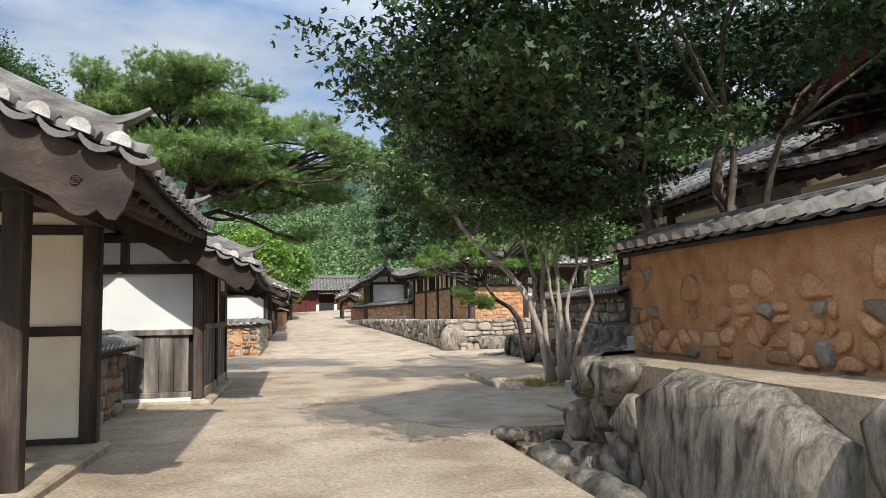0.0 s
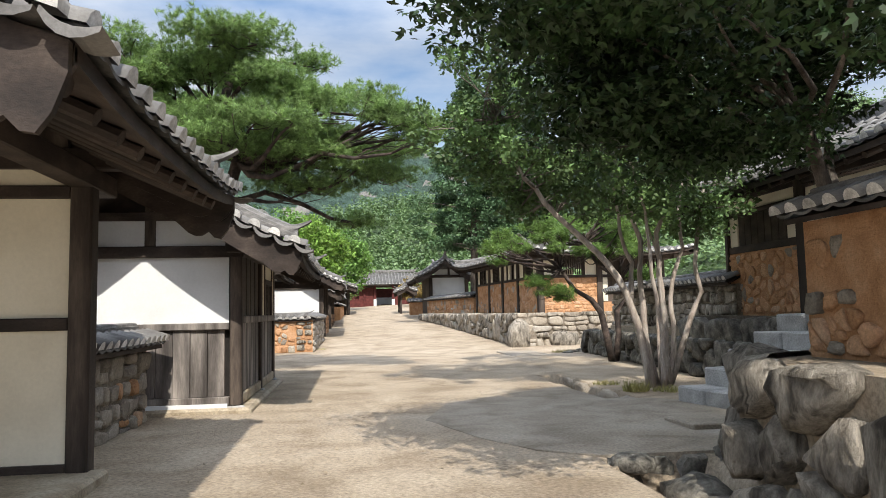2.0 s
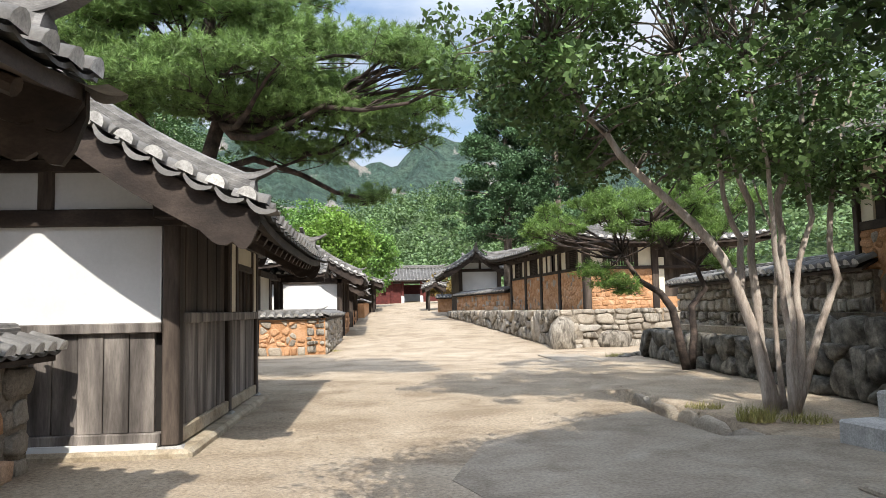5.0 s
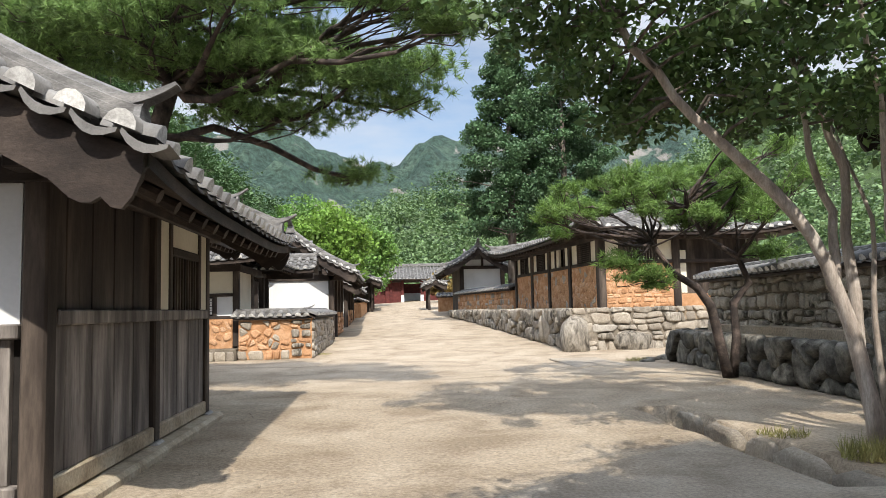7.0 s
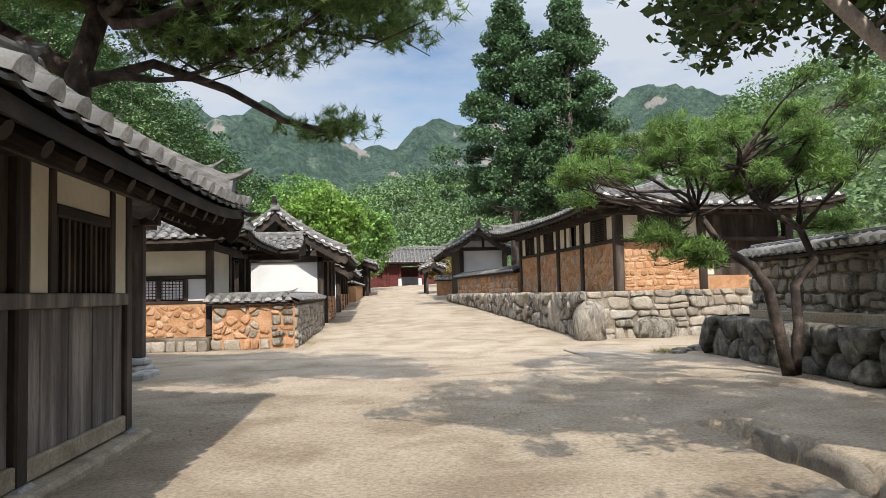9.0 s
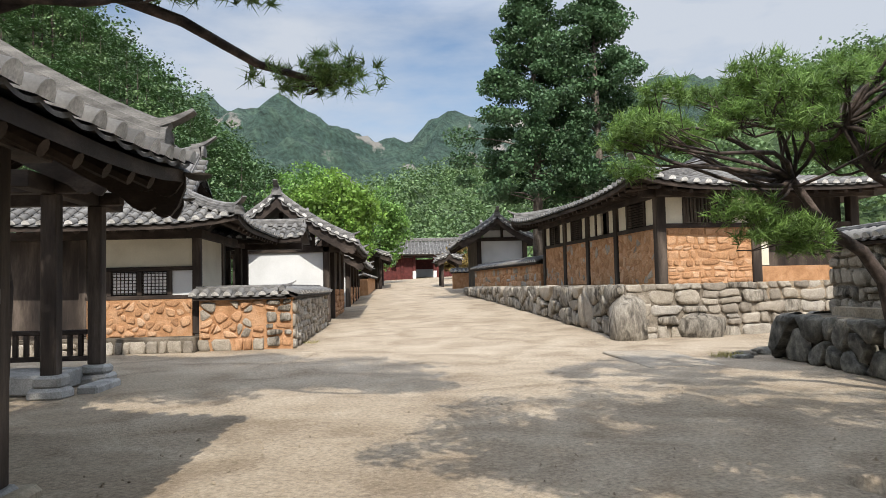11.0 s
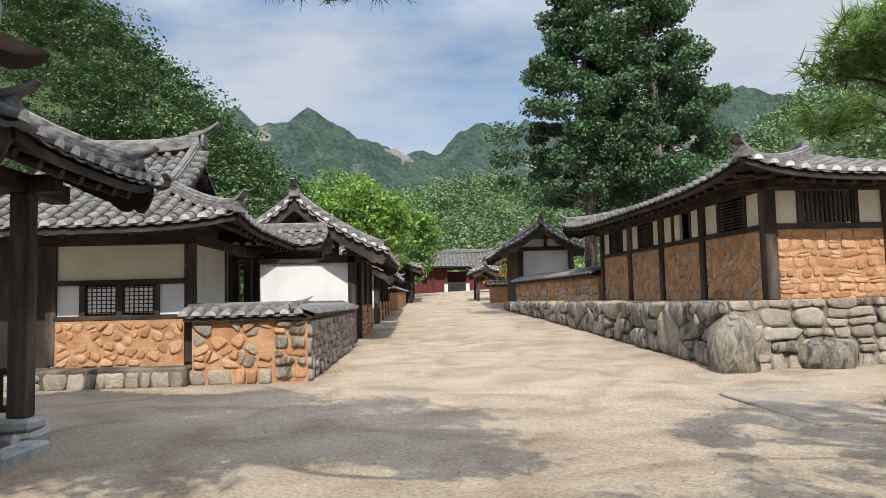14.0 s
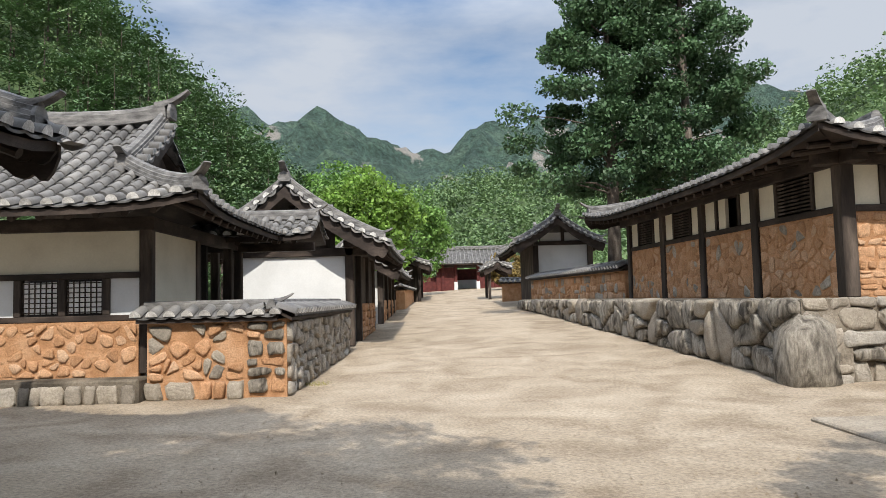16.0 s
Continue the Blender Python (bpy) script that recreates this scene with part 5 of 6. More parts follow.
for cx, cy, r, n, h in ((5.05, 15.05, 0.22, 420, 0.22), (5.6, 14.9, 0.3, 260, 0.12), (4.95, 16.3, 0.25, 200, 0.1), (7.1, 26.9, 0.3, 200, 0.12), (-1.25, 33.0, 0.25, 180, 0.1)):
    grass_tuft("grass_tuft", "dry yellow-green grass tuft at the roadside", cx, cy, 0.0, r, n, h, M_GRASS)


def scatter_pebbles():
    """Pebbles and crumbs of earth on the street."""
    rng = random.Random(12)
    verts, faces = [], []
    for k in range(1500):
        y = rng.uniform(1.5, 45)
        x = rng.choice((rng.uniform(-1.6, 2.6), rng.gauss(-1.1, 0.5), rng.gauss(3.6, 0.9) if y > 19 else rng.gauss(2.0, 0.4)))
        if ditch_depth(x, y) > 0 or x < -1.5:
            continue
        s = rng.uniform(0.006, 0.02) * (1.8 if rng.random() < 0.04 else 1)
        z = ground_z(x, y)
        b = len(verts)
        top = rng.uniform(0.4, 0.8)
        verts += [(x + s * rng.uniform(0.7, 1.2) * math.cos(a), y + s * rng.uniform(0.7, 1.2) * math.sin(a), z - 0.01) for a in (0, 1.26, 2.51, 3.77, 5.03)]
        verts.append((x, y, z + s * top))
        faces += [(b + i, b + (i + 1) % 5, b + 5) for i in range(5)]
    tagged(mesh_object("pebbles", verts, faces, M_SAND), "small pebbles scattered over the street", "pebbles", kind="stuff")


scatter_pebbles()

# ---- trees ----
M_BARK = material("grey_brown_bark", [(0.06, 0.048, 0.04), (0.12, 0.10, 0.085), (0.20, 0.175, 0.15)], 3, 24, 0.9, 0.6, 0.02, stretch=(2.5, 2.5, 0.7))
M_BARKPALE = material("pale_smooth_bark", [(0.22, 0.18, 0.15), (0.34, 0.29, 0.25), (0.45, 0.40, 0.35)], 3, 20, 0.8, 0.3, 0.01, stretch=(3, 3, 0.6))
M_BARKPINE = material("pine_bark", [(0.025, 0.02, 0.018), (0.055, 0.042, 0.036), (0.11, 0.082, 0.07)], 5, 24, 0.9, 0.7, 0.03)


def leaf_material(name, c, spread=0.45, tr=0.3, scale=0.9):
    lo, hi = tuple(v * 0.62 for v in c), tuple(min(1, v * 1.4) for v in c)
    return material(name, [lo, c, hi], scale, 6, 0.55, 0.0, spread=spread, island=True, spec=0.35, translucent=tr, fine_amount=0.12)


M_MAPLE = leaf_material("maple_leaf", (0.029, 0.06, 0.019), tr=0.08)
M_MYRTLE = leaf_material("myrtle_leaf", (0.09, 0.15, 0.048), tr=0.2)
M_PINE = leaf_material("pine_needle", (0.15, 0.24, 0.072), tr=0.28, scale=2.6)
M_PINEY = leaf_material("young_pine_needle", (0.13, 0.215, 0.052), tr=0.35, scale=3.0)
M_TALL = leaf_material("tall_tree_leaf", (0.062, 0.12, 0.052), spread=0.25, tr=0.2)
M_BRIGHT = leaf_material("bright_leaf", (0.16, 0.27, 0.05), tr=0.4)
M_MID = leaf_material("mid_leaf", (0.13, 0.24, 0.055), tr=0.3)
M_RUST = leaf_material("rusty_leaf", (0.23, 0.17, 0.06), tr=0.3)
RNG = np.random.default_rng(7)


def fast_mesh(name, verts, per, mat, parent=None):
    """Mesh of separate faces of per corners each, from a flat array of corners."""
    n = len(verts)
    me = bpy.data.meshes.new(name)
    me.vertices.add(n)
    me.vertices.foreach_set("co", np.asarray(verts, dtype=np.float32).ravel())
    me.loops.add(n)
    me.loops.foreach_set("vertex_index", np.arange(n, dtype=np.int32))
    me.polygons.add(n // per)
    me.polygons.foreach_set("loop_start", np.arange(0, n, per, dtype=np.int32))
    me.materials.append(mat)
    me.update(calc_edges=True)
    ob = new(name, me)
    ob.parent = parent
    return ob


def unit(v):
    return v / np.maximum(1e-6, np.linalg.norm(v, axis=1, keepdims=True))


def leaf_corners(P, size, up_bias=0.5, narrow=0.55, notch=False):
    """Diamond leaves at P, random but rather flat; returns corners, four a leaf."""
    n = len(P)
    nrm = unit(RNG.normal(size=(n, 3)) + np.array([0, 0, up_bias * 2]))
    a = unit(np.cross(nrm, RNG.normal(size=(n, 3))))
    b = np.cross(nrm, a)
    s = size * RNG.uniform(0.6, 1.3, size=(n, 1))
    droop = np.array([0, 0, -0.2]) * s
    return np.stack([P - a * s, P - b * s * narrow, P + a * s + droop, P + b * s * narrow], axis=1).reshape(-1, 3)


def star_corners(P, size):
    """Palmate leaves: three crossing slim lobes each."""
    n = len(P)
    nrm = unit(RNG.normal(size=(n, 3)) + np.array([0, 0, 1.4]))
    a = unit(np.cross(nrm, RNG.normal(size=(n, 3))))
    b = np.cross(nrm, a)
    s = size * RNG.uniform(0.6, 1.25, size=(n, 1))
    out = []
    for ang in (-0.9, 0.0, 0.9):
        d = a * math.cos(ang) + b * math.sin(ang)
        e = np.cross(nrm, d)
        k = 1.0 if ang == 0 else 0.85
        out.append(np.stack([P - d * s * 0.1, P + d * s * 0.4 - e * s * 0.2, P + d * s * k - np.array([0, 0, 0.15]) * s, P + d * s * 0.4 + e * s * 0.2], axis=1))
    return np.concatenate(out, axis=1).reshape(-1, 3)


def cloud(centers, radii, count, hollow=0.35):
    """Points inside ellipsoids, more towards their shells."""
    k = len(centers)
    idx = RNG.integers(0, k, size=count)
    d = unit(RNG.normal(size=(count, 3)))
    r = RNG.uniform(hollow, 1, size=(count, 1)) ** 0.6
    return np.asarray(centers)[idx] + d * r * np.asarray(radii)[idx]


def needle_corners(P, length=0.13, width=0.006, per=16, up=0.6):
    """Tufts of slim needles at P; triangles."""
    n = len(P)
    axis = unit(RNG.normal(size=(n, 3)) * np.array([1, 1, 0.5]) + np.array([0, 0, up]))
    d = unit(np.repeat(axis, per, axis=0) * 0.75 + RNG.normal(size=(n * per, 3)) * 0.62)
    p = np.repeat(P, per, axis=0) + RNG.normal(size=(n * per, 3)) * 0.015
    s = unit(np.cross(d, RNG.normal(size=(n * per, 3))))
    ln = length * RNG.uniform(0.7, 1.2, size=(n * per, 1))
    return np.stack([p - s * width, p + s * width, p + d * ln], axis=1).reshape(-1, 3)


def limb_points(a, b, bend=0.25, n=6):
    a, b = Vector(a), Vector(b)
    off = Vector(RNG.normal(size=3)) * bend * (b - a).length * 0.3
    off2 = Vector(RNG.normal(size=3)) * bend * (b - a).length * 0.15
    return [a.lerp(b, t) + off * math.sin(math.pi * t) + off2 * math.sin(2 * math.pi * t) for t in [i / (n - 1) for i in range(n)]]


def limb(parent, a, b, r0, r1, mat, name="limb", bend=0.25, n=6, sides=7):
    pts = limb_points(a, b, bend, n)
    tube(name, pts, [r0 + (r1 - r0) * i / (n - 1) for i in range(n)], mat, parent, sides)
    return pts


def ellipsoid_spots(center, radii, n, lo=0.3):
    d = unit(RNG.normal(size=(n, 3)))
    return np.asarray(center) + d * RNG.uniform(lo, 1, size=(n, 1)) ** 0.5 * np.asarray(radii)


# spreading maple over the clay wall
def build_maple():
    t = tagged(empty("maple_tree"), "dense dark green maple spreading from behind the clay wall", "tree")
    base = Vector((5.95, 9.3, 0.95))
    forks = []
    for ox, dx, dy, h, r in ((-0.4, -1.35, -0.1, 2.4, 0.12), (-0.3, -0.65, 0.5, 2.3, 0.085), (0.2, 0.05, -0.2, 3.6, 0.11), (0.35, 0.3, 0.3, 3.3, 0.09), (0.3, 0.4, -0.9, 2.9, 0.08), (0.1, -0.25, -0.7, 3.0, 0.09)):
        foot, tip = base + Vector((ox, 0, 0)), base + Vector((dx, dy, h))
        knee = foot.lerp(tip, 0.6) + Vector((0.12 * -dx, 0, -0.1))
        forks.append(limb(t, foot, knee, r, r * 0.8, M_BARK, "trunk", bend=0.12)[-1])
        forks.append(limb(t, knee, tip, r * 0.8, r * 0.5, M_BARK, "trunk", bend=0.25)[-1])
    spots = ellipsoid_spots((5.2, 7.5, 4.85), (4.7, 3.4, 1.8), 210)
    back = ellipsoid_spots((6.4, 9.9, 4.9), (3.4, 1.4, 1.6), 110)
    spots = spots[(spots[:, 2] > 3.1 + 0.05 * np.abs(spots[:, 0] - 4.5) + 0.85 * ((spots[:, 0] > 4.4) & (spots[:, 1] > 5.5)))]
    gap = (spots[:, 0] > 2.8) & (spots[:, 0] < 6.0) & (spots[:, 1] > 6.9) & (spots[:, 1] < 9.2) & (spots[:, 2] < 6.0)
    low = ellipsoid_spots((3.7, 9.5, 3.8), (1.9, 1.2, 0.85), 48)
    spots = np.concatenate([spots[~gap], back[back[:, 2] > 4.5], low])
    for s in spots[::9]:
        f = min(forks, key=lambda q: (q - Vector(s)).length)
        limb(t, f, s, 0.036, 0.009, M_BARK, sides=5)
    rad = np.stack([RNG.uniform(0.6, 1.0, len(spots)), RNG.uniform(0.6, 1.0, len(spots)), RNG.uniform(0.16, 0.34, len(spots))], axis=1)
    P = cloud(spots, rad, 80000, 0.1)
    fast_mesh("crown", star_corners(P, 0.088), 4, M_MAPLE, t)


build_maple()


# multi-stemmed tree by the ditch
def build_myrtle():
    t = tagged(empty("crape_myrtle_tree"), "multi-stemmed tree with pale smooth stems beside the ditch", "tree")
    stems = (
        (0.085, ((5.62, 15.7, -0.08), (5.46, 15.7, 0.9), (5.2, 15.7, 1.8), (4.65, 15.65, 2.55), (3.85, 15.6, 3.25), (3.25, 15.6, 3.95), (2.75, 15.6, 5.0))),
        (0.05, ((5.28, 15.75, 1.6), (5.42, 15.9, 2.35), (5.2, 15.9, 2.95), (5.1, 15.9, 3.9), (4.7, 16.0, 5.0))),
        (0.075, ((5.82, 15.95, -0.08), (5.64, 15.95, 0.87), (5.6, 15.95, 1.78), (5.63, 16.0, 2.82), (5.35, 16.1, 3.9), (5.2, 16.3, 5.2))),
        (0.07, ((5.88, 15.6, -0.08), (5.9, 15.6, 1.32), (5.83, 15.6, 2.1), (5.76, 15.55, 2.89), (6.1, 15.4, 3.8), (6.0, 15.2, 5.0))),
        (0.06, ((5.98, 15.8, -0.08), (6.19, 15.8, 0.97), (6.08, 15.8, 1.65), (6.38, 15.8, 2.62), (6.34, 15.8, 3.38), (6.7, 15.9, 4.6))),
        (0.065, ((6.02, 15.9, -0.08), (6.45, 15.9, 0.96), (6.78, 15.9, 1.76), (6.68, 15.9, 2.3), (6.85, 15.9, 3.39), (7.1, 15.7, 4.6))),
        (0.05, ((5.75, 15.5, -0.08), (5.75, 15.4, 1.0), (5.5, 15.2, 2.1), (5.3, 14.9, 3.2), (4.9, 14.6, 4.4))),
        (0.04, ((5.95, 16.0, -0.08), (6.0, 16.2, 1.2), (6.2, 16.4, 2.3), (6.1, 16.8, 3.4))),
    )
    tips = []
    for r, way in stems:
        k = len(way)
        pts = []
        for i in range(k - 1):
            a, b = Vector(way[i]), Vector(way[i + 1])
            pts += [a.lerp(b, q / 3) + Vector(RNG.normal(size=3)) * 0.012 for q in range(3)]
        pts.append(Vector(way[-1]))
        n = len(pts)
        tube("trunk", pts, [r * (1.25 - 0.25 * min(1, i / 2)) * (1 - 0.62 * i / (n - 1)) for i in range(n)], M_BARKPALE, t, 9)
        tips += pts[n // 2:]
    spots = np.concatenate([ellipsoid_spots((4.5, 15.6, 5.2), (3.3, 2.5, 2.2), 170, 0.1), ellipsoid_spots((6.3, 15.7, 3.7), (1.4, 1.2, 0.9), 30, 0.1),
                            ellipsoid_spots((2.6, 15.6, 4.7), (1.0, 1.0, 0.9), 22, 0.1)])
    spots = np.concatenate([spots, ellipsoid_spots((4.3, 16.5, 3.85), (1.7, 1.0, 0.6), 34, 0.1)])
    spots = spots[spots[:, 2] > 2.9 + 0.12 * np.maximum(0, 5.5 - spots[:, 0])]
    for s in spots:
        f = min(tips, key=lambda q: (q - Vector(s)).length)
        limb(t, f, s, 0.02, 0.006, M_BARK, "twig", bend=0.3, n=5, sides=5)
    rad = np.stack([RNG.uniform(0.25, 0.55, len(spots)), RNG.uniform(0.25, 0.55, len(spots)), RNG.uniform(0.18, 0.36, len(spots))], axis=1)
    P = cloud(spots, rad, 34000, 0.1)
    fast_mesh("crown", leaf_corners(P, 0.055, 0.5, 0.6), 4, M_MYRTLE, t)


build_myrtle()


def pine_pad(center, rx, ry, rz, n):
    d = unit(RNG.normal(size=(n, 3)))
    r = RNG.uniform(0, 1, size=(n, 1)) ** 0.45 * (1 + 0.22 * np.sin(d[:, :1] * 7 + center[0]) * np.cos(d[:, 1:2] * 6 + center[1]))
    p = d * r * np.array([rx, ry, rz])
    p[:, 2] = p[:, 2] * (1 - 0.45 * (p[:, 2] < 0))
    return p + np.asarray(center)


def build_pine(name, label, base, trunk_pts, radii, pads, mat, density=150, length=0.13, width=0.006, per=16, slim=1.0):
    t = tagged(empty(name), label, "tree")
    for pts, r in zip(trunk_pts, radii):
        k = len(pts)
        tube("trunk", pts, [r * (1 - 0.55 * i / (k - 1)) for i in range(k)], M_BARKPINE, t, 9)
    nodes = [Vector(p) for pts in trunk_pts for p in pts[len(pts) // 3:]]
    upper = [Vector(p) for pts in trunk_pts[:2] for p in pts[len(pts) // 3:]]
    tufts = []
    for c, rx, ry, rz in pads:
        f = min(upper if c[2] > 4.3 else nodes, key=lambda q: (q - Vector(c)).length + 0.4 * max(0, q.z - c[2]))
        pts = limb(t, f, (c[0], c[1], c[2] - rz * 0.4), min(0.09, 0.03 + 0.02 * (f - Vector(c)).length) * slim, 0.018 * slim, M_BARKPINE, bend=0.3, n=7)
        for q in range(5):
            e = np.asarray(c) + RNG.uniform(-0.8, 0.8, 3) * np.array([rx, ry, rz])
            limb(t, pts[4 + q % 3], e, 0.016 * slim, 0.006, M_BARKPINE, "twig", n=4, sides=5)
        n = int(density * rx * ry)
        tufts.append(pine_pad(c, rx, ry, rz, n))
    P = np.concatenate(tufts)
    fast_mesh("crown", needle_corners(P, length, width, per), 3, mat, t)
    return t


def random_pads(center, radii, n, size, flat=0.35):
    s = ellipsoid_spots(center, radii, n, 0.2)
    return [(tuple(p), size * RNG.uniform(0.7, 1.3), size * RNG.uniform(0.7, 1.3), size * flat * RNG.uniform(0.8, 1.2)) for p in s]


pads = random_pads((-2.6, 20.9, 6.6), (3.9, 2.9, 1.9), 46, 0.92, flat=0.4)
pads += random_pads((1.2, 19.3, 6.1), (0.9, 0.9, 0.7), 8, 0.62, flat=0.42)
pads += [((-1.0, 20.9, 4.75), 1.5, 1.1, 0.42), ((0.2, 22.6, 4.0), 0.85, 0.6, 0.28), ((-0.6, 21.5, 6.0), 1.4, 1.2, 0.4), ((-4.9, 21.4, 6.2), 1.5, 1.2, 0.4), ((-6.3, 21.5, 7.0), 1.4, 1.2, 0.4), ((0.5, 21.5, 7.2), 1.0, 1.0, 0.4), ((1.0, 20.8, 4.95), 0.9, 0.8, 0.35), ((0.2, 20.3, 5.15), 1.1, 0.9, 0.4), ((0.5, 21.3, 5.7), 1.2, 1.0, 0.4), ((-0.9, 20.1, 5.4), 1.2, 1.0, 0.4), ((1.4, 21.6, 5.8), 0.9, 0.9, 0.35), ((-2.2, 20.3, 5.5), 1.1, 0.9, 0.4)]
build_pine("large_pine_tree", "large spreading red pine with layered needle pads", (-3.1, 21.2, 0),
           [[(-3.1, 21.3, -0.1), (-3.0, 21.25, 1.5), (-3.15, 21.2, 3.0), (-3.05, 21.1, 4.4), (-2.8, 21.2, 5.4), (-3.2, 21.3, 6.6), (-2.9, 21.3, 8.2)],
            [(-3.05, 21.1, 4.4), (-4.0, 21.2, 5.0), (-5.0, 21.4, 5.6), (-6.0, 21.5, 6.3)],
            [(-3.0, 21.15, 4.3), (-2.1, 21.2, 4.6), (-1.2, 21.6, 4.35), (-0.5, 22.2, 4.05), (0.2, 22.6, 3.95)]],
           [0.24, 0.13, 0.08], pads, M_PINE, density=290, length=0.16, width=0.0075, per=22)

pads = []
for i in range(64):
    f = RNG.random()
    q = RNG.uniform(0.2, 0.44)
    pads.append(((3.9 + 4.6 * f + RNG.uniform(-0.3, 0.3), 22.2 + RNG.uniform(-1.3, 1.3), 3.15 + 0.85 * f + RNG.uniform(-0.8, 0.65) * (0.6 + f * 0.6)), q, q, q * 0.6))
pads += [((5.5, 21.9, 1.95), 0.55, 0.45, 0.25), ((5.1, 21.9, 2.2), 0.4, 0.4, 0.25), ((5.9, 22.0, 1.8), 0.35, 0.35, 0.2), ((8.3, 22.5, 2.4), 0.5, 0.5, 0.25)]
build_pine("small_pine_tree", "small leaning pine with twin dark trunks and bright needles", (7.3, 22.3, 0),
           [[(7.28, 22.3, -0.05), (7.12, 22.28, 0.7), (6.98, 22.25, 1.35), (6.7, 22.2, 1.72), (6.2, 22.1, 2.0), (5.8, 22.1, 2.6)],
            [(7.38, 22.35, -0.05), (7.5, 22.35, 0.75), (7.5, 22.4, 1.4), (7.85, 22.4, 1.8), (7.65, 22.4, 2.3), (7.0, 22.4, 2.7), (6.6, 22.3, 3.3)]],
           [0.11, 0.095], pads, M_PINEY, density=560, length=0.15, width=0.007, per=16, slim=0.5)


# pair of tall trees behind the terrace house
def tall_tree(x, y, z0, h, r, n_leaf, mat=None, name="tall_tree", label="tall conical leafy tree behind the terrace house", size=0.2, low=0.12):
    t = tagged(empty(name), label, "tree", group="tall trees")
    tube("trunk", [(x, y, z0), (x + 0.1, y, z0 + h * 0.4), (x, y, z0 + h * 0.97)], [0.28, 0.18, 0.03], M_BARK, t, 8)
    spots, rad = [], []
    n = int(h * 11)
    for i in range(n):
        f = low + (1 - low) * (i + 0.5) / n
        rr = r * (1 - f) ** 0.75 * (0.75 + 0.5 * RNG.random()) * (1.0 if f > low + 0.12 else 0.75)
        a = RNG.uniform(0, 2 * math.pi)
        q = RNG.uniform(0.35, 1)
        s = (x + math.cos(a) * rr * q, y + math.sin(a) * rr * q, z0 + h * f - 0.12 * rr)
        spots.append(s)
        k = RNG.uniform(0.5, 0.95)
        rad.append((k, k, k * 0.6))
        if i % 3 == 0:
            limb(t, (x, y, z0 + h * max(0.05, f - 0.05)), s, 0.05, 0.012, M_BARK, sides=5, n=4)
    P = cloud(spots, np.array(rad), n_leaf, 0.15)
    fast_mesh("crown", leaf_corners(P, size, 0.4, 0.6), 4, mat or M_TALL, t)


tall_tree(7.5, 46.8, 1.3, 14.6, 4.9, 60000, size=0.088, low=0.3)
tall_tree(10.6, 47.5, 1.3, 15.0, 5.0, 60000, size=0.088, low=0.3)


def round_tree(name, label, x, y, z0, h, r, n_leaf, mat, size=0.16, clumps=70):
    t = tagged(empty(name), label, "tree")
    tube("trunk", [(x, y, z0), (x + 0.05, y, z0 + h * 0.35), (x, y, z0 + h * 0.6)], [0.16, 0.12, 0.07], M_BARK, t, 8)
    spots = ellipsoid_spots((x, y, z0 + h * 0.6), (r, r, h * 0.42), clumps, 0.4)
    for s in spots[::4]:
        limb(t, (x, y, z0 + h * 0.4), s, 0.05, 0.012, M_BARK, sides=5, n=4)
    rad = RNG.uniform(0.25, 0.45, (clumps, 1)) * r * np.array([1, 1, 0.7])
    fast_mesh("crown", leaf_corners(cloud(spots, rad, n_leaf, 0.2), size, 0.4, 0.6), 4, mat, t)


round_tree("bright_green_tree", "bright yellow-green leafy tree behind the row houses", -3.4, 66.0, 1.2, 8.2, 3.0, 14000, M_BRIGHT)
round_tree("green_tree", "mid green leafy tree behind the row houses", -6.2, 72.0, 1.4, 9.5, 3.4, 12000, M_MID)
round_tree("green_tree", "mid green leafy tree behind the row houses", -1.2, 84.0, 1.8, 9.0, 3.0, 10000, M_MID)
round_tree("rusty_tree", "small rust-tinged tree beside the far gate", 7.2, 86.0, 2.0, 3.6, 1.6, 5000, M_RUST, clumps=40)

# ---- wooded hills and mountains ----
M_FOREST = leaf_material("forest_crown", (0.12, 0.19, 0.075), spread=0.1, tr=0.2, scale=0.2)
M_FORESTPINE = leaf_material("pine_forest_crown", (0.062, 0.118, 0.04), spread=0.06, tr=0.12, scale=0.35)
# floor colour kept dark: it paints the shade in gaps between crowns
M_FLOOR = material("shade_darkened_forest_floor", [(0.03, 0.045, 0.02), (0.05, 0.08, 0.03), (0.07, 0.11, 0.04)], 0.1, 1.0, 0.95, 0.6, 0.5)


def smooth(a, b, v):
    t = np.clip((v - a) / (b - a), 0, 1)
    return t * t * (3 - 2 * t)


def left_hill(x, y):
    return 0.95 * np.maximum(0, -x - 3.5 - 0.04 * np.maximum(0, y - 90)) * smooth(44, 84, y) * (1 - 0.55 * smooth(130, 260, y))


def mid_hill(x, y):
    a = 36 * np.exp(-((x - 24) / 75) ** 2 - ((y - 260) / 70) ** 2)
    b = 54 * np.exp(-((x - 120) / 60) ** 2 - ((y - 190) / 70) ** 2)
    c = 26 * np.exp(-((x + 45) / 60) ** 2 - ((y - 250) / 70) ** 2)
    return np.maximum(np.maximum(a, b), c)


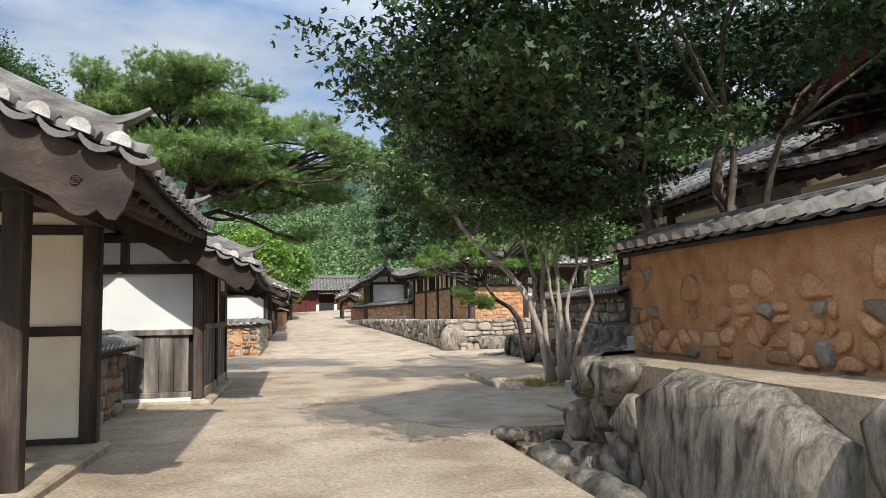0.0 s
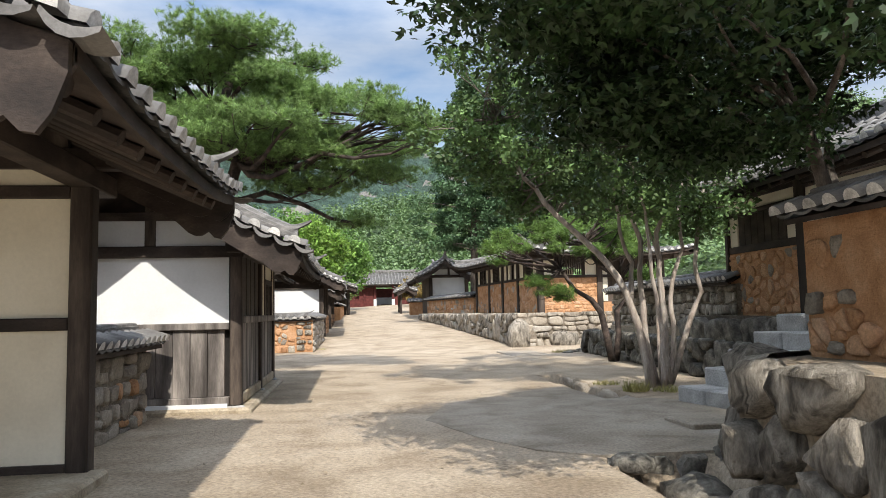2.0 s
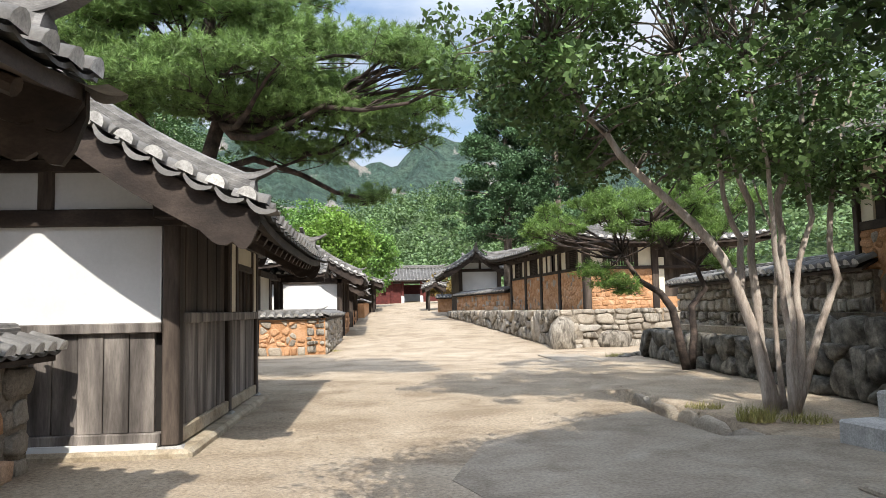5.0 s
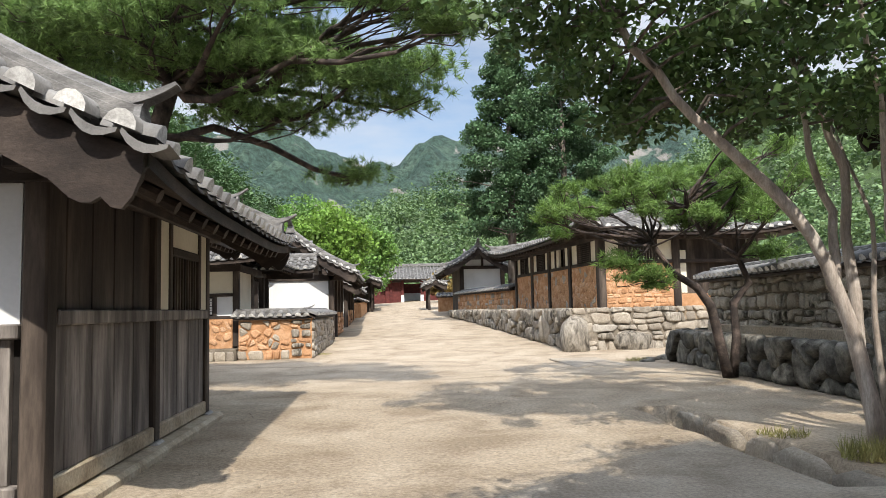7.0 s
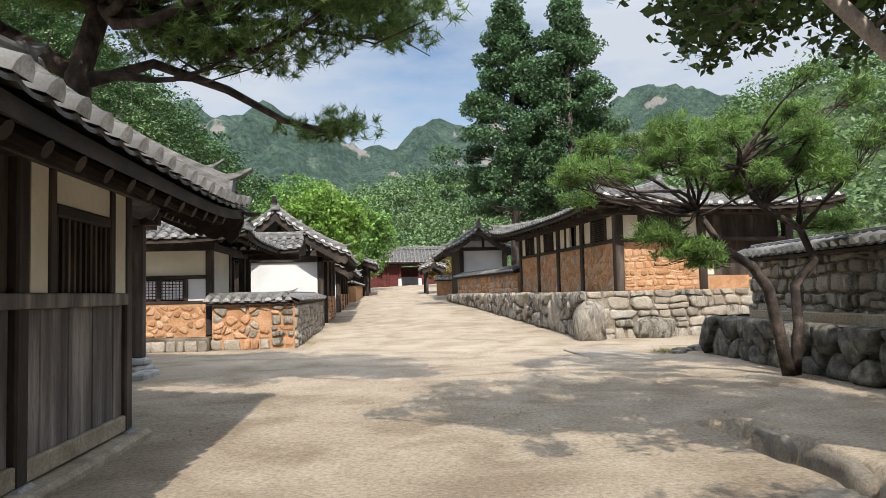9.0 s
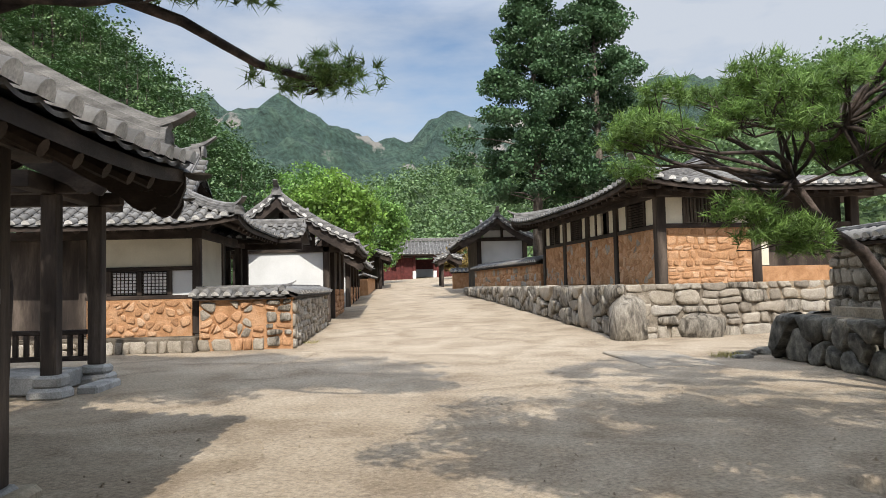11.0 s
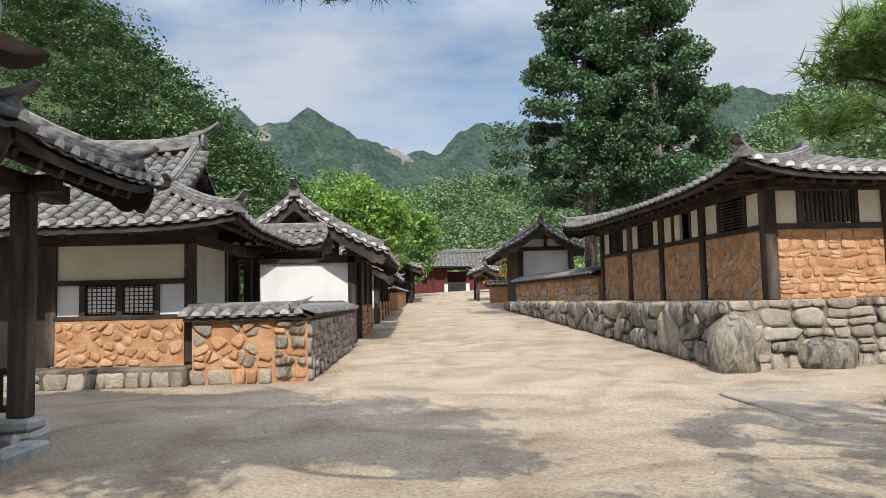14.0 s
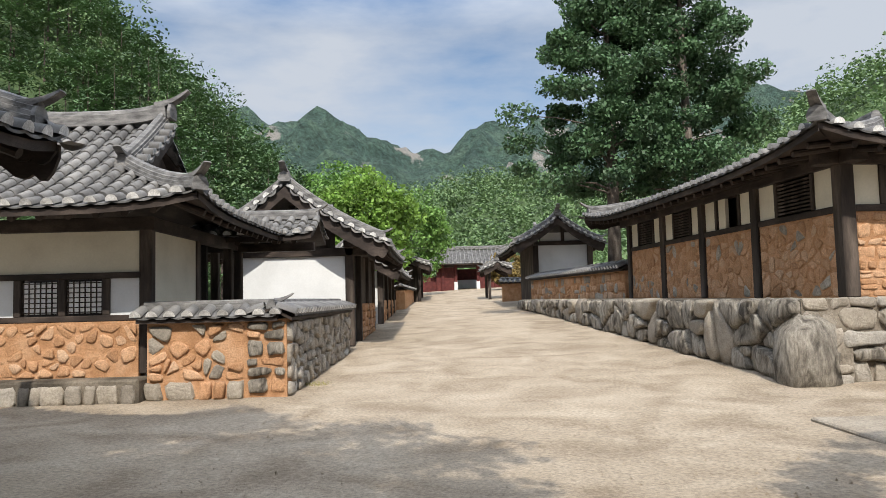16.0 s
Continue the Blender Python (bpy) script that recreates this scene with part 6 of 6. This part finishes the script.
def height_sheet(name, fn, x0, x1, y0, y1, step, mat, label, rough=0.0):
    xs, ys = np.arange(x0, x1 + step, step), np.arange(y0, y1 + step, step)
    X, Y = np.meshgrid(xs, ys)
    Z = fn(X, Y)
    if rough:
        Z = Z + rough * np.array([[(noise.fractal((float(a) * 0.022, float(b) * 0.022, 0), 0.75, 2.0, 6) - 1.3 * abs(noise.noise((float(a) * 0.02, float(b) * 0.007, 5))) + 0.3) for a in xs] for b in ys]) * np.minimum(1, Z / 60)
    verts = np.stack([X, Y, Z - 0.3], axis=2).reshape(-1, 3).tolist()
    nx = len(xs)
    faces = [(j * nx + i, j * nx + i + 1, (j + 1) * nx + i + 1, (j + 1) * nx + i) for j in range(len(ys) - 1) for i in range(nx - 1)]
    ob = mesh_object(name, verts, faces, mat, smooth=True)
    tagged(ob, label, "hill", kind="structure")
    return ob


height_sheet("left_hillside", left_hill, -150, -3, 40, 260, 4, M_FLOOR, "steep wooded hillside beside the village")
height_sheet("middle_hill", mid_hill, -170, 260, 112, 380, 8, M_FLOOR, "rounded wooded hill behind the village")


def woods(name, label, fn, spots, r0, r1, per, mat, size):
    n = len(spots)
    r = RNG.uniform(r0, r1, (n, 1))
    z = fn(spots[:, 0], spots[:, 1])[:, None]
    c = np.concatenate([spots, z + r * 0.9], axis=1)
    lobes = 7
    q = RNG.normal(size=(n, lobes, 3)) * np.array([0.45, 0.45, 0.4])
    lc = (c[:, None, :] + q * r[:, None, :]).reshape(-1, 3)
    lr = np.repeat(r, lobes, axis=0) * RNG.uniform(0.35, 0.62, (n * lobes, 1))
    k = per // lobes
    d = unit(RNG.normal(size=(n * lobes * k, 3)) + np.array([0, 0, 0.45]))
    P = np.repeat(lc, k, axis=0) + d * np.repeat(lr, k, axis=0) * RNG.uniform(0.7, 1.08, (n * lobes * k, 1)) * np.array([1.1, 1.1, 0.75])
    ob = fast_mesh(name, leaf_corners(P, size, 0.8, 0.6), 4, mat)
    tagged(ob, label, "woods", kind="stuff")


def scatter(x0, x1, y0, y1, n, keep):
    s = np.stack([RNG.uniform(x0, x1, n), RNG.uniform(y0, y1, n)], axis=1)
    return s[keep(s[:, 0], s[:, 1])]


def pine_woods(name, label, fn, spots, mat, size):
    """Layered pines: flat needle pads stepping up each trunk, the leaves drawn out along the pads."""
    n, pads, per = len(spots), 12, 52
    h = RNG.uniform(5.0, 9.0, (n, 1))
    z = fn(spots[:, 0], spots[:, 1])[:, None] - 2.5
    f = RNG.uniform(0.15, 1.0, (n, pads))
    a = RNG.uniform(0, 6.283, (n, pads))
    reach = 2.6 * (1.05 - f) ** 0.6 * RNG.uniform(0.3, 1.0, (n, pads))
    c = np.stack([spots[:, :1] + np.cos(a) * reach, spots[:, 1:] + np.sin(a) * reach, z + h * f], axis=2).reshape(-1, 3)
    r = (RNG.uniform(0.8, 1.5, (n, pads)) * (1.25 - 0.6 * f)).reshape(-1, 1)
    d = unit(RNG.normal(size=(n * pads * per, 3))) * RNG.uniform(0.3, 1, (n * pads * per, 1)) ** 0.5
    P = np.repeat(c, per, axis=0) + d * np.repeat(r, per, axis=0) * np.array([1.0, 1.0, 0.17])
    ob = fast_mesh(name, leaf_corners(P, size, 1.3, 0.34), 4, mat)
    tagged(ob, label, "woods", kind="stuff")
    tv, tf = [], []
    for (x, y), q, zz in zip(spots, h[:, 0], z[:, 0]):
        b = len(tv)
        tv += [(x + 0.13 * math.cos(k), y + 0.13 * math.sin(k), zz - 0.3) for k in (0, 2.1, 4.2)] + [(x, y, zz + q * 0.95)]
        tf += [(b, b + 1, b + 3), (b + 1, b + 2, b + 3), (b + 2, b, b + 3)]
    tagged(mesh_object("hillside_trunks", tv, tf, M_BARKPINE), "slim pine trunks on the hillside", "woods", kind="stuff")


near = scatter(-58, -9, 52, 140, 800, lambda x, y: (left_hill(x, y) > 0.6) & (left_hill(x, y) < 75))
front = near[:, 1] < 100
pine_woods("hillside_woods", "dense layered pine woods on the hillside", left_hill, near[front], M_FORESTPINE, 0.19)
woods("far_hillside_woods", "dense mixed woods higher on the hillside", left_hill, near[~front], 2.2, 3.8, 154, M_FORESTPINE, 0.26)
broad = scatter(-40, -9, 54, 96, 60, lambda x, y: left_hill(x, y) > 0.6)
woods("hillside_broadleaf", "paler broadleaf trees among the hillside pines", left_hill, broad, 1.3, 2.4, 392, M_FOREST, 0.15)
far = scatter(-100, 190, 112, 270, 3000, lambda x, y: mid_hill(x, y) > 1.5)
woods("middle_hill_woods", "dense green broadleaf woods on the hill", mid_hill, far, 2.4, 4.6, 70, M_FOREST, 0.5)

# distance haze is mixed into the woods' own colour as a bluish tint
M_MOUNT = material("haze_tinted_mountain", [(0.036, 0.068, 0.055), (0.056, 0.098, 0.074), (0.08, 0.128, 0.09)], 0.03, 0.16, 0.95, 1.0, 12.0, fine_amount=0.7)


def add_rock(m, color, scale, lo, hi):
    """Bare rock faces breaking through the woods."""
    n, l = m.node_tree.nodes, m.node_tree.links
    bsdf = n["Principled BSDF"]
    src = bsdf.inputs["Base Color"].links[0].from_socket
    geo = n.new("ShaderNodeNewGeometry")
    mp = n.new("ShaderNodeMapping")
    mp.inputs["Scale"].default_value = (1, 0.5, 0.8)
    tex = n.new("ShaderNodeTexNoise")
    tex.inputs["Scale"].default_value, tex.inputs["Detail"].default_value = scale, 6
    rp = n.new("ShaderNodeMapRange")
    rp.inputs["From Min"].default_value, rp.inputs["From Max"].default_value = lo, hi
    mx = n.new("ShaderNodeMix")
    mx.data_type = "RGBA"
    mx.inputs["B"].default_value = (*color, 1)
    l.new(geo.outputs["Position"], mp.inputs["Vector"])
    l.new(mp.outputs[0], tex.inputs["Vector"])
    l.new(tex.outputs["Fac"], rp.inputs["Value"])
    l.new(rp.outputs[0], mx.inputs["Factor"])
    l.new(src, mx.inputs["A"])
    l.new(mx.outputs["Result"], bsdf.inputs["Base Color"])


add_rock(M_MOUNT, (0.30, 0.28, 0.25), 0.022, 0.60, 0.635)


def mountains(x, y):
    g = lambda c, w: np.exp(-((x - c) / w) ** 2)
    crest = 196 + 24 * g(-160, 16) + 52 * g(-140, 62) + 26 * g(-230, 60) + 22 * smooth(20, 46, x) * (1 - smooth(90, 330, x)) + 6 * g(70, 40) + 14 * g(160, 70) + 80 * g(-420, 120) + 90 * g(420, 160)
    near_side = crest * np.exp(-np.abs((y - 1000) / 330) ** 1.3)
    back = 352 * np.exp(-((x + 345) / 150) ** 2 - ((y - 1330) / 120) ** 2)
    return np.maximum(near_side, back)


height_sheet("mountains", mountains, -900, 900, 480, 1420, 12, M_MOUNT, "wooded mountain ridge with rocky peaks, haze tinted into its colour", rough=22.0)
